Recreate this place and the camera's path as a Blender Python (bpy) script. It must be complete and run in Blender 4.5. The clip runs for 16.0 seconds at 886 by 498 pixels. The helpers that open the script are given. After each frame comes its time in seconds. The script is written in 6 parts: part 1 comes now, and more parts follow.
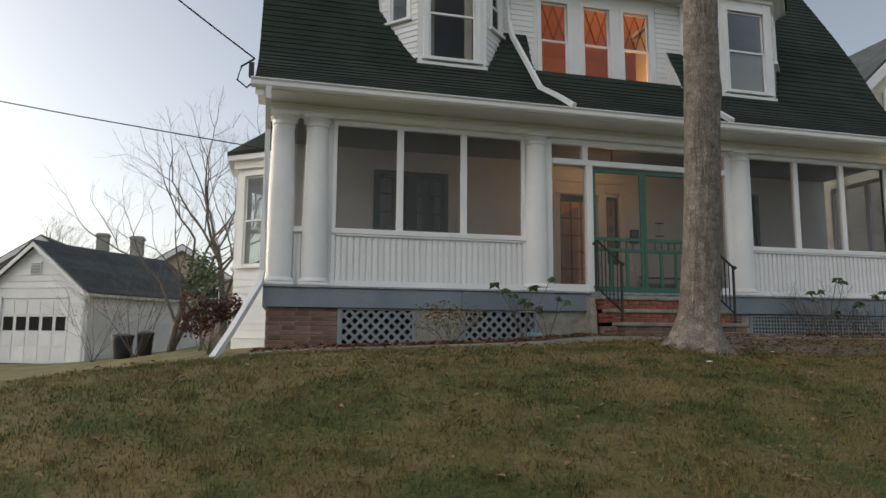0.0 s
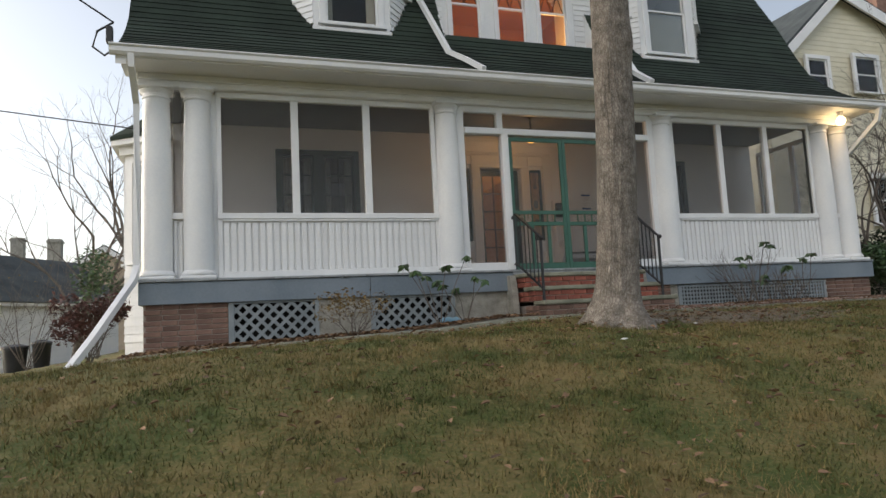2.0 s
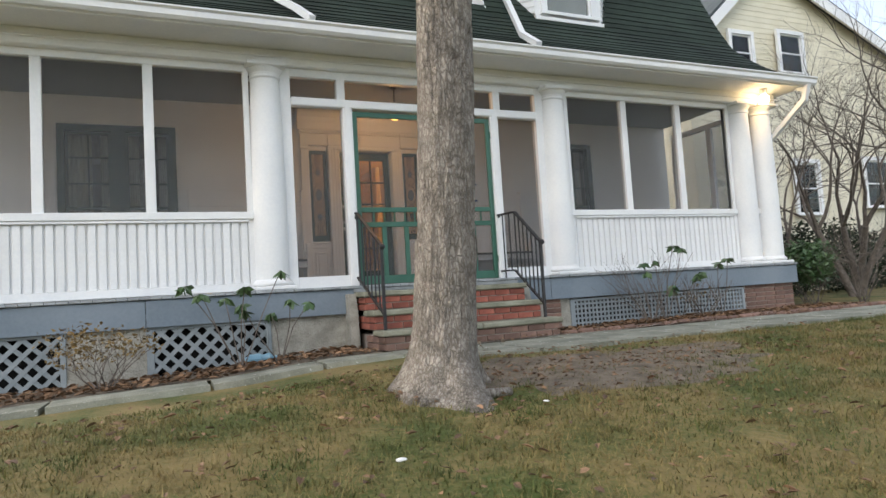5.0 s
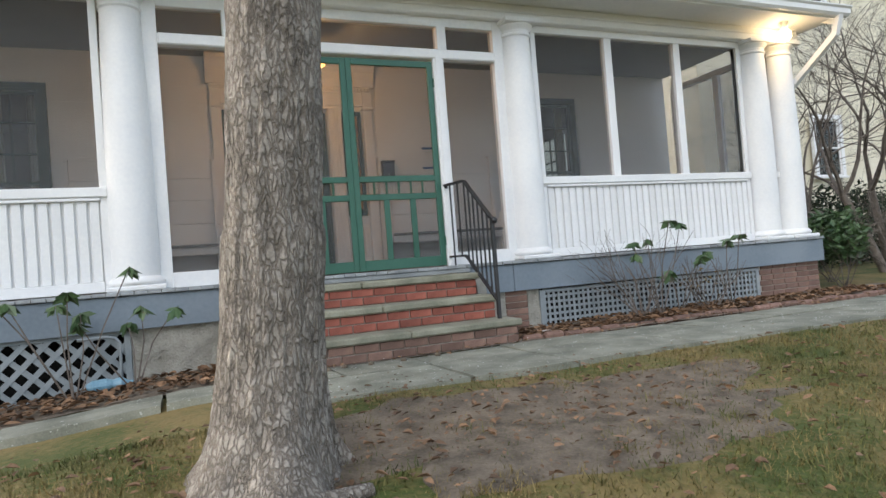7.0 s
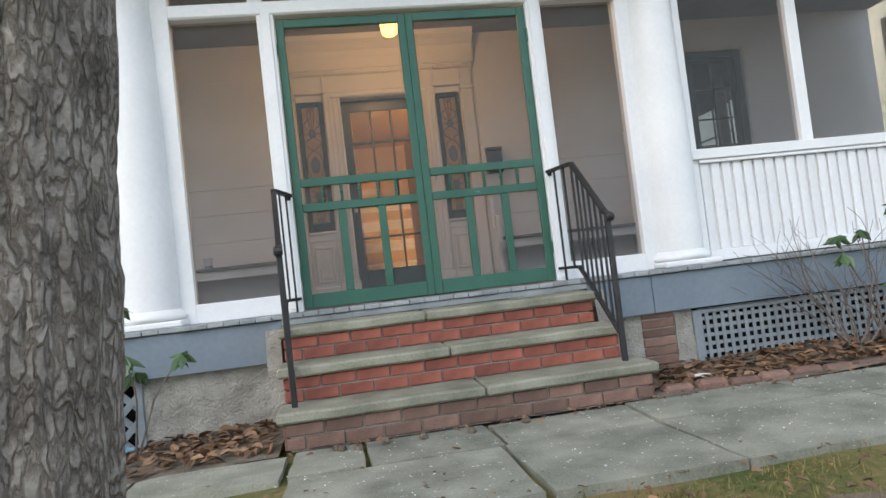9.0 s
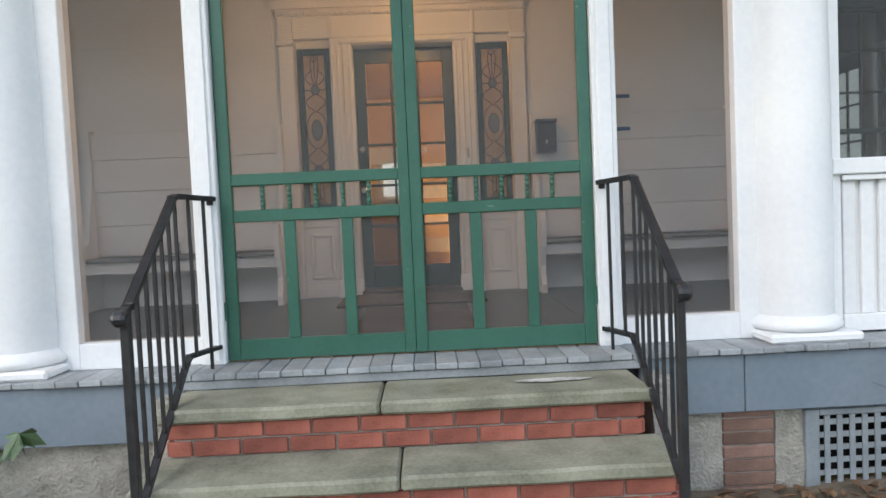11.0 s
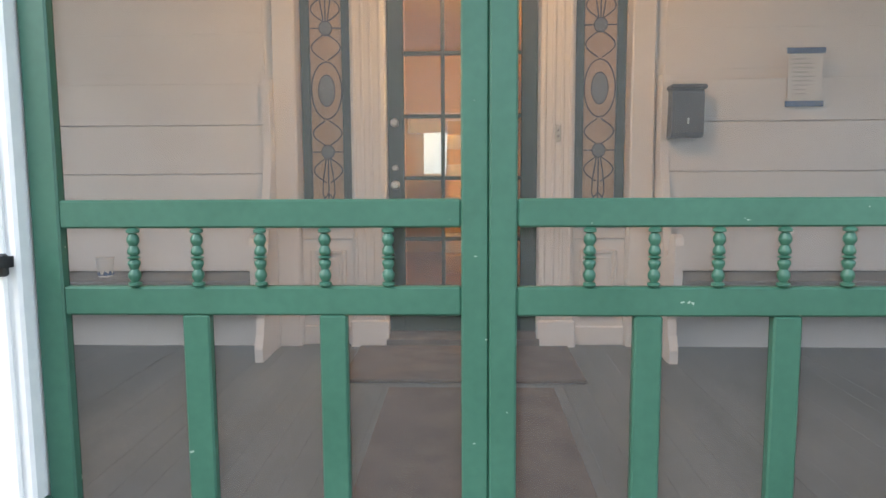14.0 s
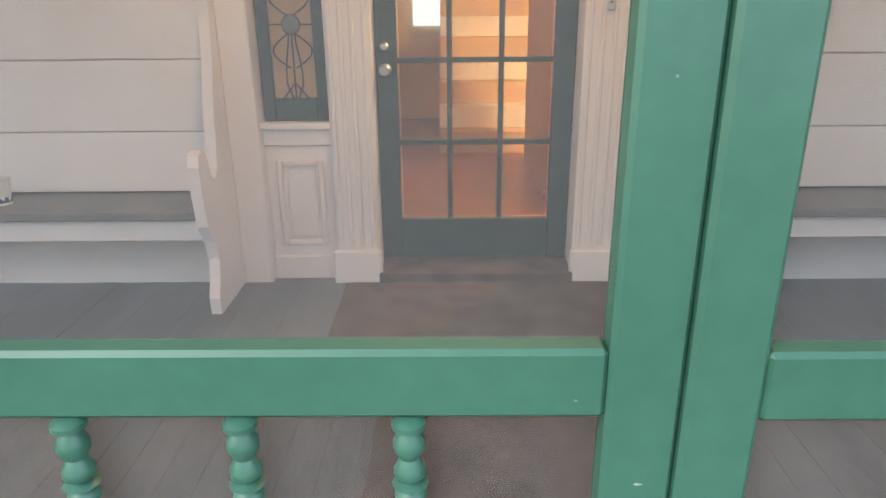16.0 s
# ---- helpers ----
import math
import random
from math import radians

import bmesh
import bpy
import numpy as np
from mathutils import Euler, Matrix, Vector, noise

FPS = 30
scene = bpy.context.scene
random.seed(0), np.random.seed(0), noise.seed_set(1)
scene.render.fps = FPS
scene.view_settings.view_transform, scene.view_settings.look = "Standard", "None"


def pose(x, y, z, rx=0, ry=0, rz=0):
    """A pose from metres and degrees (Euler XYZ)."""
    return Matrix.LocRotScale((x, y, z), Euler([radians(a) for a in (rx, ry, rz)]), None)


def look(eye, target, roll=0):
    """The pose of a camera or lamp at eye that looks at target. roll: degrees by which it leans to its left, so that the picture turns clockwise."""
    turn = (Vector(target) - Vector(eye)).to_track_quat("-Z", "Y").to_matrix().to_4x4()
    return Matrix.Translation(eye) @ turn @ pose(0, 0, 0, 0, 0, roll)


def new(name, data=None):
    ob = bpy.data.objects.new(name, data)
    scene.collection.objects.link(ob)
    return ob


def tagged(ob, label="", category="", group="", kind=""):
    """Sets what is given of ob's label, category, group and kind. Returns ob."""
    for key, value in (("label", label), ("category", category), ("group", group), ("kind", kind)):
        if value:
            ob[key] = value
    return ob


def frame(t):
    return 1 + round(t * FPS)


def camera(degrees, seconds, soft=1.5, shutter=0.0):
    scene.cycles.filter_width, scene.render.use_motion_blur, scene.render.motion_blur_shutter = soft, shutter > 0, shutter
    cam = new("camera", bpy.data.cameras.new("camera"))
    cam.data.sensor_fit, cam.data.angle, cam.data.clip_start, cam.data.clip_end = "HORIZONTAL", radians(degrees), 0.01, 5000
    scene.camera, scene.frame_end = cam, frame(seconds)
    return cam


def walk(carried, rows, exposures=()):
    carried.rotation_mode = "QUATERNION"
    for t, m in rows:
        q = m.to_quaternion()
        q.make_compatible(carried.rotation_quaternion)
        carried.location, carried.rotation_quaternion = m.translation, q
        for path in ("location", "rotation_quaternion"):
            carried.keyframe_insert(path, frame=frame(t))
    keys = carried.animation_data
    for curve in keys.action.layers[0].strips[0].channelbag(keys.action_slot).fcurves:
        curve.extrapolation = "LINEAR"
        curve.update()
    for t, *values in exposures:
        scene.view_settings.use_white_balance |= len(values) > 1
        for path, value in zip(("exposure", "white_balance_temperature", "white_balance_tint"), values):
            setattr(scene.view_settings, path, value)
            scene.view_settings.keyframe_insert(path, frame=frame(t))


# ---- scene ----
cam = camera(68.3, 16.0)
PATH = [
    (0, (-5.858, -9.688, 0.148), (-5.38, -7.763, 0.399), 0.4),
    (0.5, (-5.432, -9.688, 0.097), (-4.826, -7.808, 0.411), -0.4),
    (1, (-5.035, -9.647, 0.077), (-4.497, -7.747, 0.394), -2.3),
    (1.5, (-5.135, -9.338, 0.159), (-4.595, -7.427, 0.396), -2.8),
    (2, (-5.078, -8.996, 0.136), (-4.445, -7.111, 0.346), -3.0),
    (2.5, (-4.864, -8.615, 0.123), (-4.016, -6.813, 0.301), -3.7),
    (3, (-4.488, -8.402, 0.133), (-3.588, -6.62, 0.25), -3.6),
    (3.2, (-4.32, -8.214, 0.158), (-3.393, -6.446, 0.285), -2.2),
    (5.3, (-2.895, -7.083, 0.671), (-2.095, -5.255, 0.806), -3.7),
    (5.5, (-2.761, -6.861, 0.679), (-1.888, -5.064, 0.775), -2.1),
    (6, (-2.416, -6.662, 0.744), (-1.535, -4.866, 0.733), -5.1),
    (6.5, (-2.022, -6.28, 0.812), (-1.227, -4.446, 0.887), -3.5),
    (7, (-1.68, -6.036, 0.816), (-0.899, -4.196, 0.861), -4.5),
    (7.5, (-1.276, -5.752, 0.839), (-0.626, -3.861, 0.839), -7.4),
    (8, (-0.993, -5.235, 0.871), (-0.494, -3.3, 0.948), -7.3),
    (8.5, (-0.777, -4.96, 0.899), (-0.466, -2.986, 0.979), -4.3),
    (9, (-0.611, -4.654, 0.921), (-0.309, -2.678, 1.004), -6.6),
    (9.2, (-0.578, -4.475, 0.979), (-0.268, -2.502, 1.079), -5.6),
    (11.3, (0.137, -3.014, 1.515), (0.104, -1.018, 1.383), -3.0),
    (11.5, (0.143, -2.874, 1.561), (0.046, -0.881, 1.412), -3.6),
    (12, (0.117, -2.541, 1.621), (-0.008, -0.549, 1.49), -2.4),
    (12.5, (0.093, -2.212, 1.657), (-0.056, -0.225, 1.486), -6.5),
    (13, (0.106, -1.864, 1.699), (-0.02, 0.126, 1.556), 0.6),
    (13.5, (0.055, -1.582, 1.711), (-0.026, 0.41, 1.549), 0.3),
    (14, (-0.033, -1.291, 1.745), (-0.102, 0.697, 1.541), -0.3),
    (14.5, (-0.068, -1.05, 1.747), (-0.007, 0.938, 1.537), -0.5),
    (15, (-0.05, -0.741, 1.83), (-0.071, 1.234, 1.516), -1.6),
    (15.5, (-0.081, -0.605, 1.869), (-0.137, 1.308, 1.289), -0.7),
    (16, (-0.155, -0.414, 1.938), (-0.181, 1.47, 1.268), -0.6),
]
walk(cam, [(t, look(eye, target, roll)) for t, eye, target, roll in PATH],
     [(0, 0.35, 6800, 10), (0.5, 0.56, 6800, 10), (1, 0.67, 6800, 10), (1.5, 0.7, 6700, 10), (2.5, 1.05, 6900, 10), (3, 1.55, 7000, 10), (5.5, 1.52, 6500, 10), (9, 1.77, 6400, 10), (12.5, 2.07, 6400, 10), (14.5, 2.62, 6500, 10), (16, 2.77, 6500, 12)])

# ---------------------------------------------------------------- world, light
world = bpy.data.worlds.new("dusk_sky")
scene.world = world
world.use_nodes = True
wn = world.node_tree
sky = wn.nodes.new("ShaderNodeTexSky")
sky.sky_type, sky.sun_disc = "NISHITA", False
sky.sun_elevation, sky.sun_rotation = radians(17), radians(-60)
sky.air_density, sky.dust_density, sky.ozone_density = 0.9, 2.2, 1.6
pale = wn.nodes.new("ShaderNodeHueSaturation")
pale.inputs["Saturation"].default_value = 0.55
wn.links.new(sky.outputs[0], pale.inputs["Color"])
wn.links.new(pale.outputs[0], wn.nodes["Background"].inputs[0])
wn.nodes["Background"].inputs[1].default_value = 0.15
sun = new("sun", bpy.data.lights.new("sun", "SUN"))
sun.data.energy, sun.data.angle, sun.data.color = 0.6, radians(40), (1.0, 0.95, 0.9)
sun.matrix_world = look((-8, -10, 10), (0, 0, 0))


def lamp(name, at, watts, colour, size):
    ob = new(name, bpy.data.lights.new(name, "POINT"))
    ob.data.energy, ob.data.color, ob.data.shadow_soft_size = watts, colour, size
    ob.location = at
    return ob


WARM = (1.0, 0.56, 0.24)
lamp("porch_bulb", (0.0, 1.0, 3.16), 12, WARM, 0.05)
lamp("corner_bulb", (5.62, -0.3, 3.24), 0.5, (1.0, 0.62, 0.28), 0.05)
# added fill that warms the hall from an unseen spot
lamp("hall_bulb", (1.15, 3.6, 2.95), 40, (1.0, 0.64, 0.28), 0.1)
lamp("bedroom_bulb", (0.9, 2.1, 5.2), 30, (1.0, 0.5, 0.15), 0.1)

# ---------------------------------------------------------------- materials


def mat(name, c1, c2=None, rough=0.6, metal=0.0, scale=4.0, fine=60.0, bump=0.15, vary=0.0, dist=0.004, stretch=(1, 1, 1)):
    m = bpy.data.materials.new(name)
    m.use_nodes = True
    n, l = m.node_tree.nodes, m.node_tree.links
    b = n["Principled BSDF"]
    b.inputs["Roughness"].default_value, b.inputs["Metallic"].default_value = rough, metal
    tc = n.new("ShaderNodeTexCoord")
    mp = n.new("ShaderNodeMapping")
    mp.inputs["Scale"].default_value = stretch
    l.new(tc.outputs["Object"], mp.inputs[0])
    a, f = n.new("ShaderNodeTexNoise"), n.new("ShaderNodeTexNoise")
    a.inputs["Scale"].default_value, a.inputs["Detail"].default_value = scale, 6
    f.inputs["Scale"].default_value, f.inputs["Detail"].default_value = fine, 3
    l.new(mp.outputs[0], a.inputs[0])
    l.new(mp.outputs[0], f.inputs[0])
    ad = n.new("ShaderNodeMath")
    ad.operation = "MULTIPLY_ADD"
    ad.inputs[1].default_value = 0.45
    l.new(f.outputs[0], ad.inputs[0])
    l.new(a.outputs[0], ad.inputs[2])
    r = n.new("ShaderNodeValToRGB")
    r.color_ramp.elements[0].position, r.color_ramp.elements[1].position = 0.5, 0.92
    r.color_ramp.elements[0].color = (*c1, 1)
    r.color_ramp.elements[1].color = (*(c2 or c1), 1)
    l.new(ad.outputs[0], r.inputs[0])
    out = r.outputs[0]
    if vary:
        oi, hv = n.new("ShaderNodeObjectInfo"), n.new("ShaderNodeHueSaturation")
        mr = n.new("ShaderNodeMapRange")
        mr.inputs["To Min"].default_value, mr.inputs["To Max"].default_value = 1 - vary, 1 + vary
        l.new(oi.outputs["Random"], mr.inputs[0])
        l.new(mr.outputs[0], hv.inputs["Value"])
        l.new(out, hv.inputs["Color"])
        out = hv.outputs[0]
    l.new(out, b.inputs["Base Color"])
    if bump:
        bp = n.new("ShaderNodeBump")
        bp.inputs["Strength"].default_value, bp.inputs["Distance"].default_value = bump, dist
        l.new(ad.outputs[0], bp.inputs["Height"])
        l.new(bp.outputs[0], b.inputs["Normal"])
    return m


def island(m, amount):
    """Value varied piece by piece inside one joined mesh."""
    n, l = m.node_tree.nodes, m.node_tree.links
    b = n["Principled BSDF"]
    src = b.inputs["Base Color"].links[0].from_socket
    g, mr, hv = n.new("ShaderNodeNewGeometry"), n.new("ShaderNodeMapRange"), n.new("ShaderNodeHueSaturation")
    mr.inputs["To Min"].default_value, mr.inputs["To Max"].default_value = 1 - amount, 1 + amount
    l.new(g.outputs["Random Per Island"], mr.inputs[0])
    l.new(mr.outputs[0], hv.inputs["Value"])
    l.new(src, hv.inputs["Color"])
    l.new(hv.outputs[0], b.inputs["Base Color"])
    return m


def bark_mat():
    """Flaky grey-brown plates between dark furrows."""
    m = mat("furrowed_bark", (0.15, 0.132, 0.11), (0.36, 0.325, 0.28), 0.95, scale=9, fine=90, bump=0)
    n, l = m.node_tree.nodes, m.node_tree.links
    b = n["Principled BSDF"]
    tc, mp, ds, vo = n.new("ShaderNodeTexCoord"), n.new("ShaderNodeMapping"), n.new("ShaderNodeTexNoise"), n.new("ShaderNodeTexVoronoi")
    mp.inputs["Scale"].default_value = (44, 44, 17)
    l.new(tc.outputs["Object"], mp.inputs[0])
    ds.inputs["Scale"].default_value, ds.inputs["Detail"].default_value = 0.8, 7
    l.new(mp.outputs[0], ds.inputs[0])
    mx = n.new("ShaderNodeMix")
    mx.data_type, mx.blend_type = "RGBA", "LINEAR_LIGHT"
    mx.inputs[0].default_value = 1.8
    l.new(mp.outputs[0], mx.inputs[6])
    l.new(ds.outputs["Color"], mx.inputs[7])
    vo.feature = "DISTANCE_TO_EDGE"
    vo.inputs["Scale"].default_value = 1.0
    l.new(mx.outputs[2], vo.inputs[0])
    rp = n.new("ShaderNodeValToRGB")
    rp.color_ramp.elements[0].color, rp.color_ramp.elements[1].color = (0.62, 0.58, 0.55, 1), (1, 1, 1, 1)
    rp.color_ramp.elements[1].position = 0.2
    l.new(vo.outputs["Distance"], rp.inputs[0])
    mu = n.new("ShaderNodeMix")
    mu.data_type, mu.blend_type = "RGBA", "MULTIPLY"
    mu.inputs[0].default_value = 1.0
    l.new(b.inputs["Base Color"].links[0].from_socket, mu.inputs[6])
    l.new(rp.outputs[0], mu.inputs[7])
    l.new(mu.outputs[2], b.inputs["Base Color"])
    f = n.new("ShaderNodeTexNoise")
    f.inputs["Scale"].default_value, f.inputs["Detail"].default_value = 70, 5
    l.new(tc.outputs["Object"], f.inputs[0])
    hs = n.new("ShaderNodeMath")
    hs.operation = "MULTIPLY_ADD"
    hs.inputs[1].default_value = 0.35
    l.new(f.outputs[0], hs.inputs[0])
    l.new(rp.outputs[0], hs.inputs[2])
    bp = n.new("ShaderNodeBump")
    bp.inputs["Strength"].default_value, bp.inputs["Distance"].default_value = 1.0, 0.02
    l.new(hs.outputs[0], bp.inputs["Height"])
    l.new(bp.outputs[0], b.inputs["Normal"])
    return m


def screen_mat(name, colour, cover):
    m = bpy.data.materials.new(name)
    m.use_nodes = True
    n, l = m.node_tree.nodes, m.node_tree.links
    b = n["Principled BSDF"]
    b.inputs["Base Color"].default_value = (*colour, 1)
    b.inputs["Roughness"].default_value = 0.6
    t, x = n.new("ShaderNodeBsdfTransparent"), n.new("ShaderNodeMixShader")
    x.inputs[0].default_value = cover
    l.new(t.outputs[0], x.inputs[1])
    l.new(b.outputs[0], x.inputs[2])
    l.new(x.outputs[0], n["Material Output"].inputs[0])
    return m


def glass_mat(name, tint, ior=1.5, rough=0.02):
    m = bpy.data.materials.new(name)
    m.use_nodes = True
    n, l = m.node_tree.nodes, m.node_tree.links
    t, g, x, f = n.new("ShaderNodeBsdfTransparent"), n.new("ShaderNodeBsdfGlossy"), n.new("ShaderNodeMixShader"), n.new("ShaderNodeFresnel")
    t.inputs[0].default_value = (*tint, 1)
    g.inputs["Roughness"].default_value = rough
    f.inputs[0].default_value = ior
    l.new(f.outputs[0], x.inputs[0])
    l.new(t.outputs[0], x.inputs[1])
    l.new(g.outputs[0], x.inputs[2])
    l.new(x.outputs[0], n["Material Output"].inputs[0])
    return m


def glow_mat(name, colour, strength):
    m = bpy.data.materials.new(name)
    m.use_nodes = True
    b = m.node_tree.nodes["Principled BSDF"]
    b.inputs["Base Color"].default_value = (*colour, 1)
    b.inputs["Emission Color"].default_value = (*colour, 1)
    b.inputs["Emission Strength"].default_value = strength
    return m


WHITE = mat("white_paint", (0.74, 0.75, 0.76), (0.84, 0.84, 0.83), 0.45, scale=1.5, fine=35, bump=0.12, dist=0.003)
WHITEV = mat("white_board_paint", (0.72, 0.73, 0.74), (0.83, 0.83, 0.82), 0.5, scale=2, fine=40, bump=0.12, vary=0.05)
CREAM = mat("porch_wall_paint", (0.74, 0.71, 0.69), (0.82, 0.80, 0.78), 0.55, scale=2, fine=40, bump=0.08, vary=0.03)
# dark grey includes the shade under the porch roof
CEIL = mat("shaded_porch_ceiling", (0.16, 0.17, 0.18), (0.22, 0.23, 0.24), 0.6, scale=3, bump=0.05)
FASC = mat("blue_grey_paint", (0.15, 0.19, 0.23), (0.21, 0.25, 0.29), 0.5, scale=1.5, fine=30, bump=0.15)
DECK = mat("grey_deck_paint", (0.085, 0.098, 0.108), (0.15, 0.165, 0.178), 0.5, scale=3, fine=50, bump=0.2, vary=0.05, stretch=(1, 0.25, 1))
DECKEND = mat("worn_deck_board_paint", (0.22, 0.24, 0.25), (0.36, 0.38, 0.39), 0.6, scale=5, fine=60, bump=0.3, vary=0.15)
GREEN = mat("green_door_paint", (0.028, 0.103, 0.07), (0.042, 0.135, 0.094), 0.42, scale=3, fine=45, bump=0.14)


def chipped(m, pale, scale, cut):
    """Small scattered chips that show the pale primer under the paint."""
    n, l = m.node_tree.nodes, m.node_tree.links
    b = n["Principled BSDF"]
    src = b.inputs["Base Color"].links[0].from_socket
    tc, mp, t = n.new("ShaderNodeTexCoord"), n.new("ShaderNodeMapping"), n.new("ShaderNodeTexNoise")
    mp.inputs["Scale"].default_value = (1.0, 1.0, 1.6)
    t.inputs["Scale"].default_value, t.inputs["Detail"].default_value = scale, 3
    l.new(tc.outputs["Object"], mp.inputs[0])
    l.new(mp.outputs[0], t.inputs[0])
    rp, mx = n.new("ShaderNodeValToRGB"), n.new("ShaderNodeMix")
    rp.color_ramp.elements[0].position, rp.color_ramp.elements[1].position = cut, cut + 0.015
    l.new(t.outputs[0], rp.inputs[0])
    mx.data_type = "RGBA"
    mx.inputs[7].default_value = (*pale, 1)
    l.new(rp.outputs[0], mx.inputs[0])
    l.new(src, mx.inputs[6])
    l.new(mx.outputs[2], b.inputs["Base Color"])
    return m


GREEN = chipped(GREEN, (0.30, 0.38, 0.33), 26, 0.735)
STONE_SPECK = (0.5, 0.5, 0.45)
DGREEN = mat("dark_green_paint", (0.008, 0.032, 0.022), (0.014, 0.046, 0.033), 0.35, scale=4, bump=0.08)
IRON = mat("black_iron_paint", (0.012, 0.012, 0.014), (0.03, 0.03, 0.032), 0.42, scale=20, fine=150, bump=0.25)
SHING = mat("green_roof_shingle", (0.008, 0.015, 0.010), (0.024, 0.040, 0.028), 0.95, scale=1.2, fine=55, bump=0.7, vary=0.12, dist=0.01)
GSHING = mat("grey_green_shingle", (0.04, 0.05, 0.055), (0.08, 0.095, 0.10), 0.9, scale=2, fine=60, bump=0.6, vary=0.15)
STONE = mat("bluestone_tread", (0.16, 0.162, 0.115), (0.33, 0.322, 0.245), 0.8, scale=5, fine=70, bump=0.4, vary=0.1)
FLAG = mat("flagstone", (0.145, 0.15, 0.115), (0.32, 0.318, 0.255), 0.85, scale=4, fine=90, bump=0.45, vary=0.12)
BRICK = mat("red_brick", (0.16, 0.045, 0.03), (0.34, 0.11, 0.075), 0.85, scale=9, fine=120, bump=0.5, vary=0.28)
FLAG = chipped(FLAG, STONE_SPECK, 38, 0.675)
OLDBRICK = mat("weathered_brown_brick", (0.13, 0.075, 0.058), (0.27, 0.165, 0.125), 0.9, scale=5, fine=90, bump=0.6, vary=0.3)
MORTAR = mat("mortar", (0.26, 0.22, 0.19), (0.40, 0.35, 0.31), 0.95, scale=14, fine=160, bump=0.6)
STUCCO = mat("rough_stucco", (0.25, 0.24, 0.20), (0.43, 0.41, 0.36), 0.95, scale=7, fine=60, bump=1.0, dist=0.03)
BARK = bark_mat()
TWIG = mat("bare_twig_bark", (0.085, 0.07, 0.06), (0.20, 0.17, 0.145), 0.9, scale=12, bump=0.3)
LAWN = mat("winter_lawn_soil", (0.061, 0.082, 0.013), (0.21, 0.155, 0.056), 0.95, scale=1.6, fine=30, bump=0.9, dist=0.03)
SOIL = mat("bare_soil", (0.08, 0.063, 0.043), (0.215, 0.172, 0.125), 0.95, scale=7, fine=60, bump=0.9, dist=0.02)
LATT = mat("grey_lattice_paint", (0.20, 0.235, 0.25), (0.29, 0.32, 0.335), 0.6, scale=6, bump=0.2, vary=0.08)
# near-black standing in for unlit depth behind openings; also the bell buttons
DARK = mat("shade_and_button_black", (0.006, 0.006, 0.006), (0.012, 0.012, 0.012), 0.95, bump=0)
# dark base colour carries the gloom of unlit rooms
ROOM = mat("shaded_room_lining", (0.14, 0.13, 0.12), (0.19, 0.175, 0.165), 0.9, scale=2, bump=0)
HALL = mat("hall_plaster", (0.62, 0.45, 0.27), (0.70, 0.52, 0.33), 0.8, scale=2, bump=0.05)
OAK = mat("varnished_oak", (0.25, 0.10, 0.035), (0.42, 0.19, 0.075), 0.35, scale=3, fine=40, bump=0.1, stretch=(1, 6, 1))
BENCHSEAT = mat("grey_bench_seat_paint", (0.13, 0.135, 0.135), (0.19, 0.195, 0.195), 0.5, scale=5, bump=0.1)
MAILM = mat("black_mailbox_metal", (0.02, 0.02, 0.022), (0.035, 0.035, 0.04), 0.4, scale=8, bump=0.05)
STEEL = mat("aged_metal", (0.45, 0.43, 0.40), (0.6, 0.58, 0.55), 0.35, 0.9, bump=0.05)
MATB = mat("brown_coir_mat", (0.07, 0.05, 0.042), (0.125, 0.095, 0.08), 1.0, scale=8, fine=220, bump=0.8)
PAPER = mat("white_paper", (0.70, 0.69, 0.67), (0.8, 0.79, 0.77), 0.7, bump=0.03)
TAPE = mat("blue_masking_tape", (0.03, 0.09, 0.24), (0.04, 0.12, 0.3), 0.6, bump=0.03)
INK = mat("grey_print", (0.46, 0.46, 0.47), (0.55, 0.55, 0.56), 0.7, bump=0)
YELL = mat("pale_yellow_siding", (0.66, 0.61, 0.46), (0.76, 0.71, 0.56), 0.6, scale=1.5, bump=0.1, vary=0.03)
PLASTIC = mat("black_bin_plastic", (0.012, 0.012, 0.014), (0.025, 0.025, 0.028), 0.45, bump=0.1)
BLUEP = mat("blue_plastic", (0.10, 0.25, 0.36), (0.25, 0.42, 0.52), 0.3, bump=0.3)
CABLE = mat("black_cable", (0.01, 0.01, 0.01), (0.02, 0.02, 0.02), 0.6, bump=0)
LEAFG = island(mat("glossy_evergreen_leaf", (0.03, 0.075, 0.025), (0.08, 0.13, 0.05), 0.4, scale=5, bump=0.1), 0.35)
LEAFY = island(mat("russet_shrub_leaf", (0.13, 0.075, 0.02), (0.22, 0.15, 0.05), 0.6, scale=5, bump=0.1), 0.4)
LEAFR = island(mat("dark_red_shrub_leaf", (0.06, 0.022, 0.018), (0.11, 0.04, 0.03), 0.6, scale=5, bump=0.1), 0.4)
DEADL = island(mat("fallen_leaf", (0.095, 0.052, 0.026), (0.25, 0.145, 0.078), 0.7, scale=6, fine=90, bump=0.2), 0.5)
HEDGE = island(mat("hedge_leaf", (0.012, 0.024, 0.012), (0.03, 0.045, 0.022), 0.95, scale=5, bump=0.1), 0.4)
GRASS = island(mat("winter_grass_blade", (0.061, 0.082, 0.013), (0.21, 0.155, 0.056), 0.75, scale=2.2, fine=12, bump=0), 0.4)
for m_ in (LAWN, GRASS):
    ramp = m_.node_tree.nodes["Color Ramp"].color_ramp
    ramp.elements[0].position, ramp.elements[1].position = 0.585, 0.85
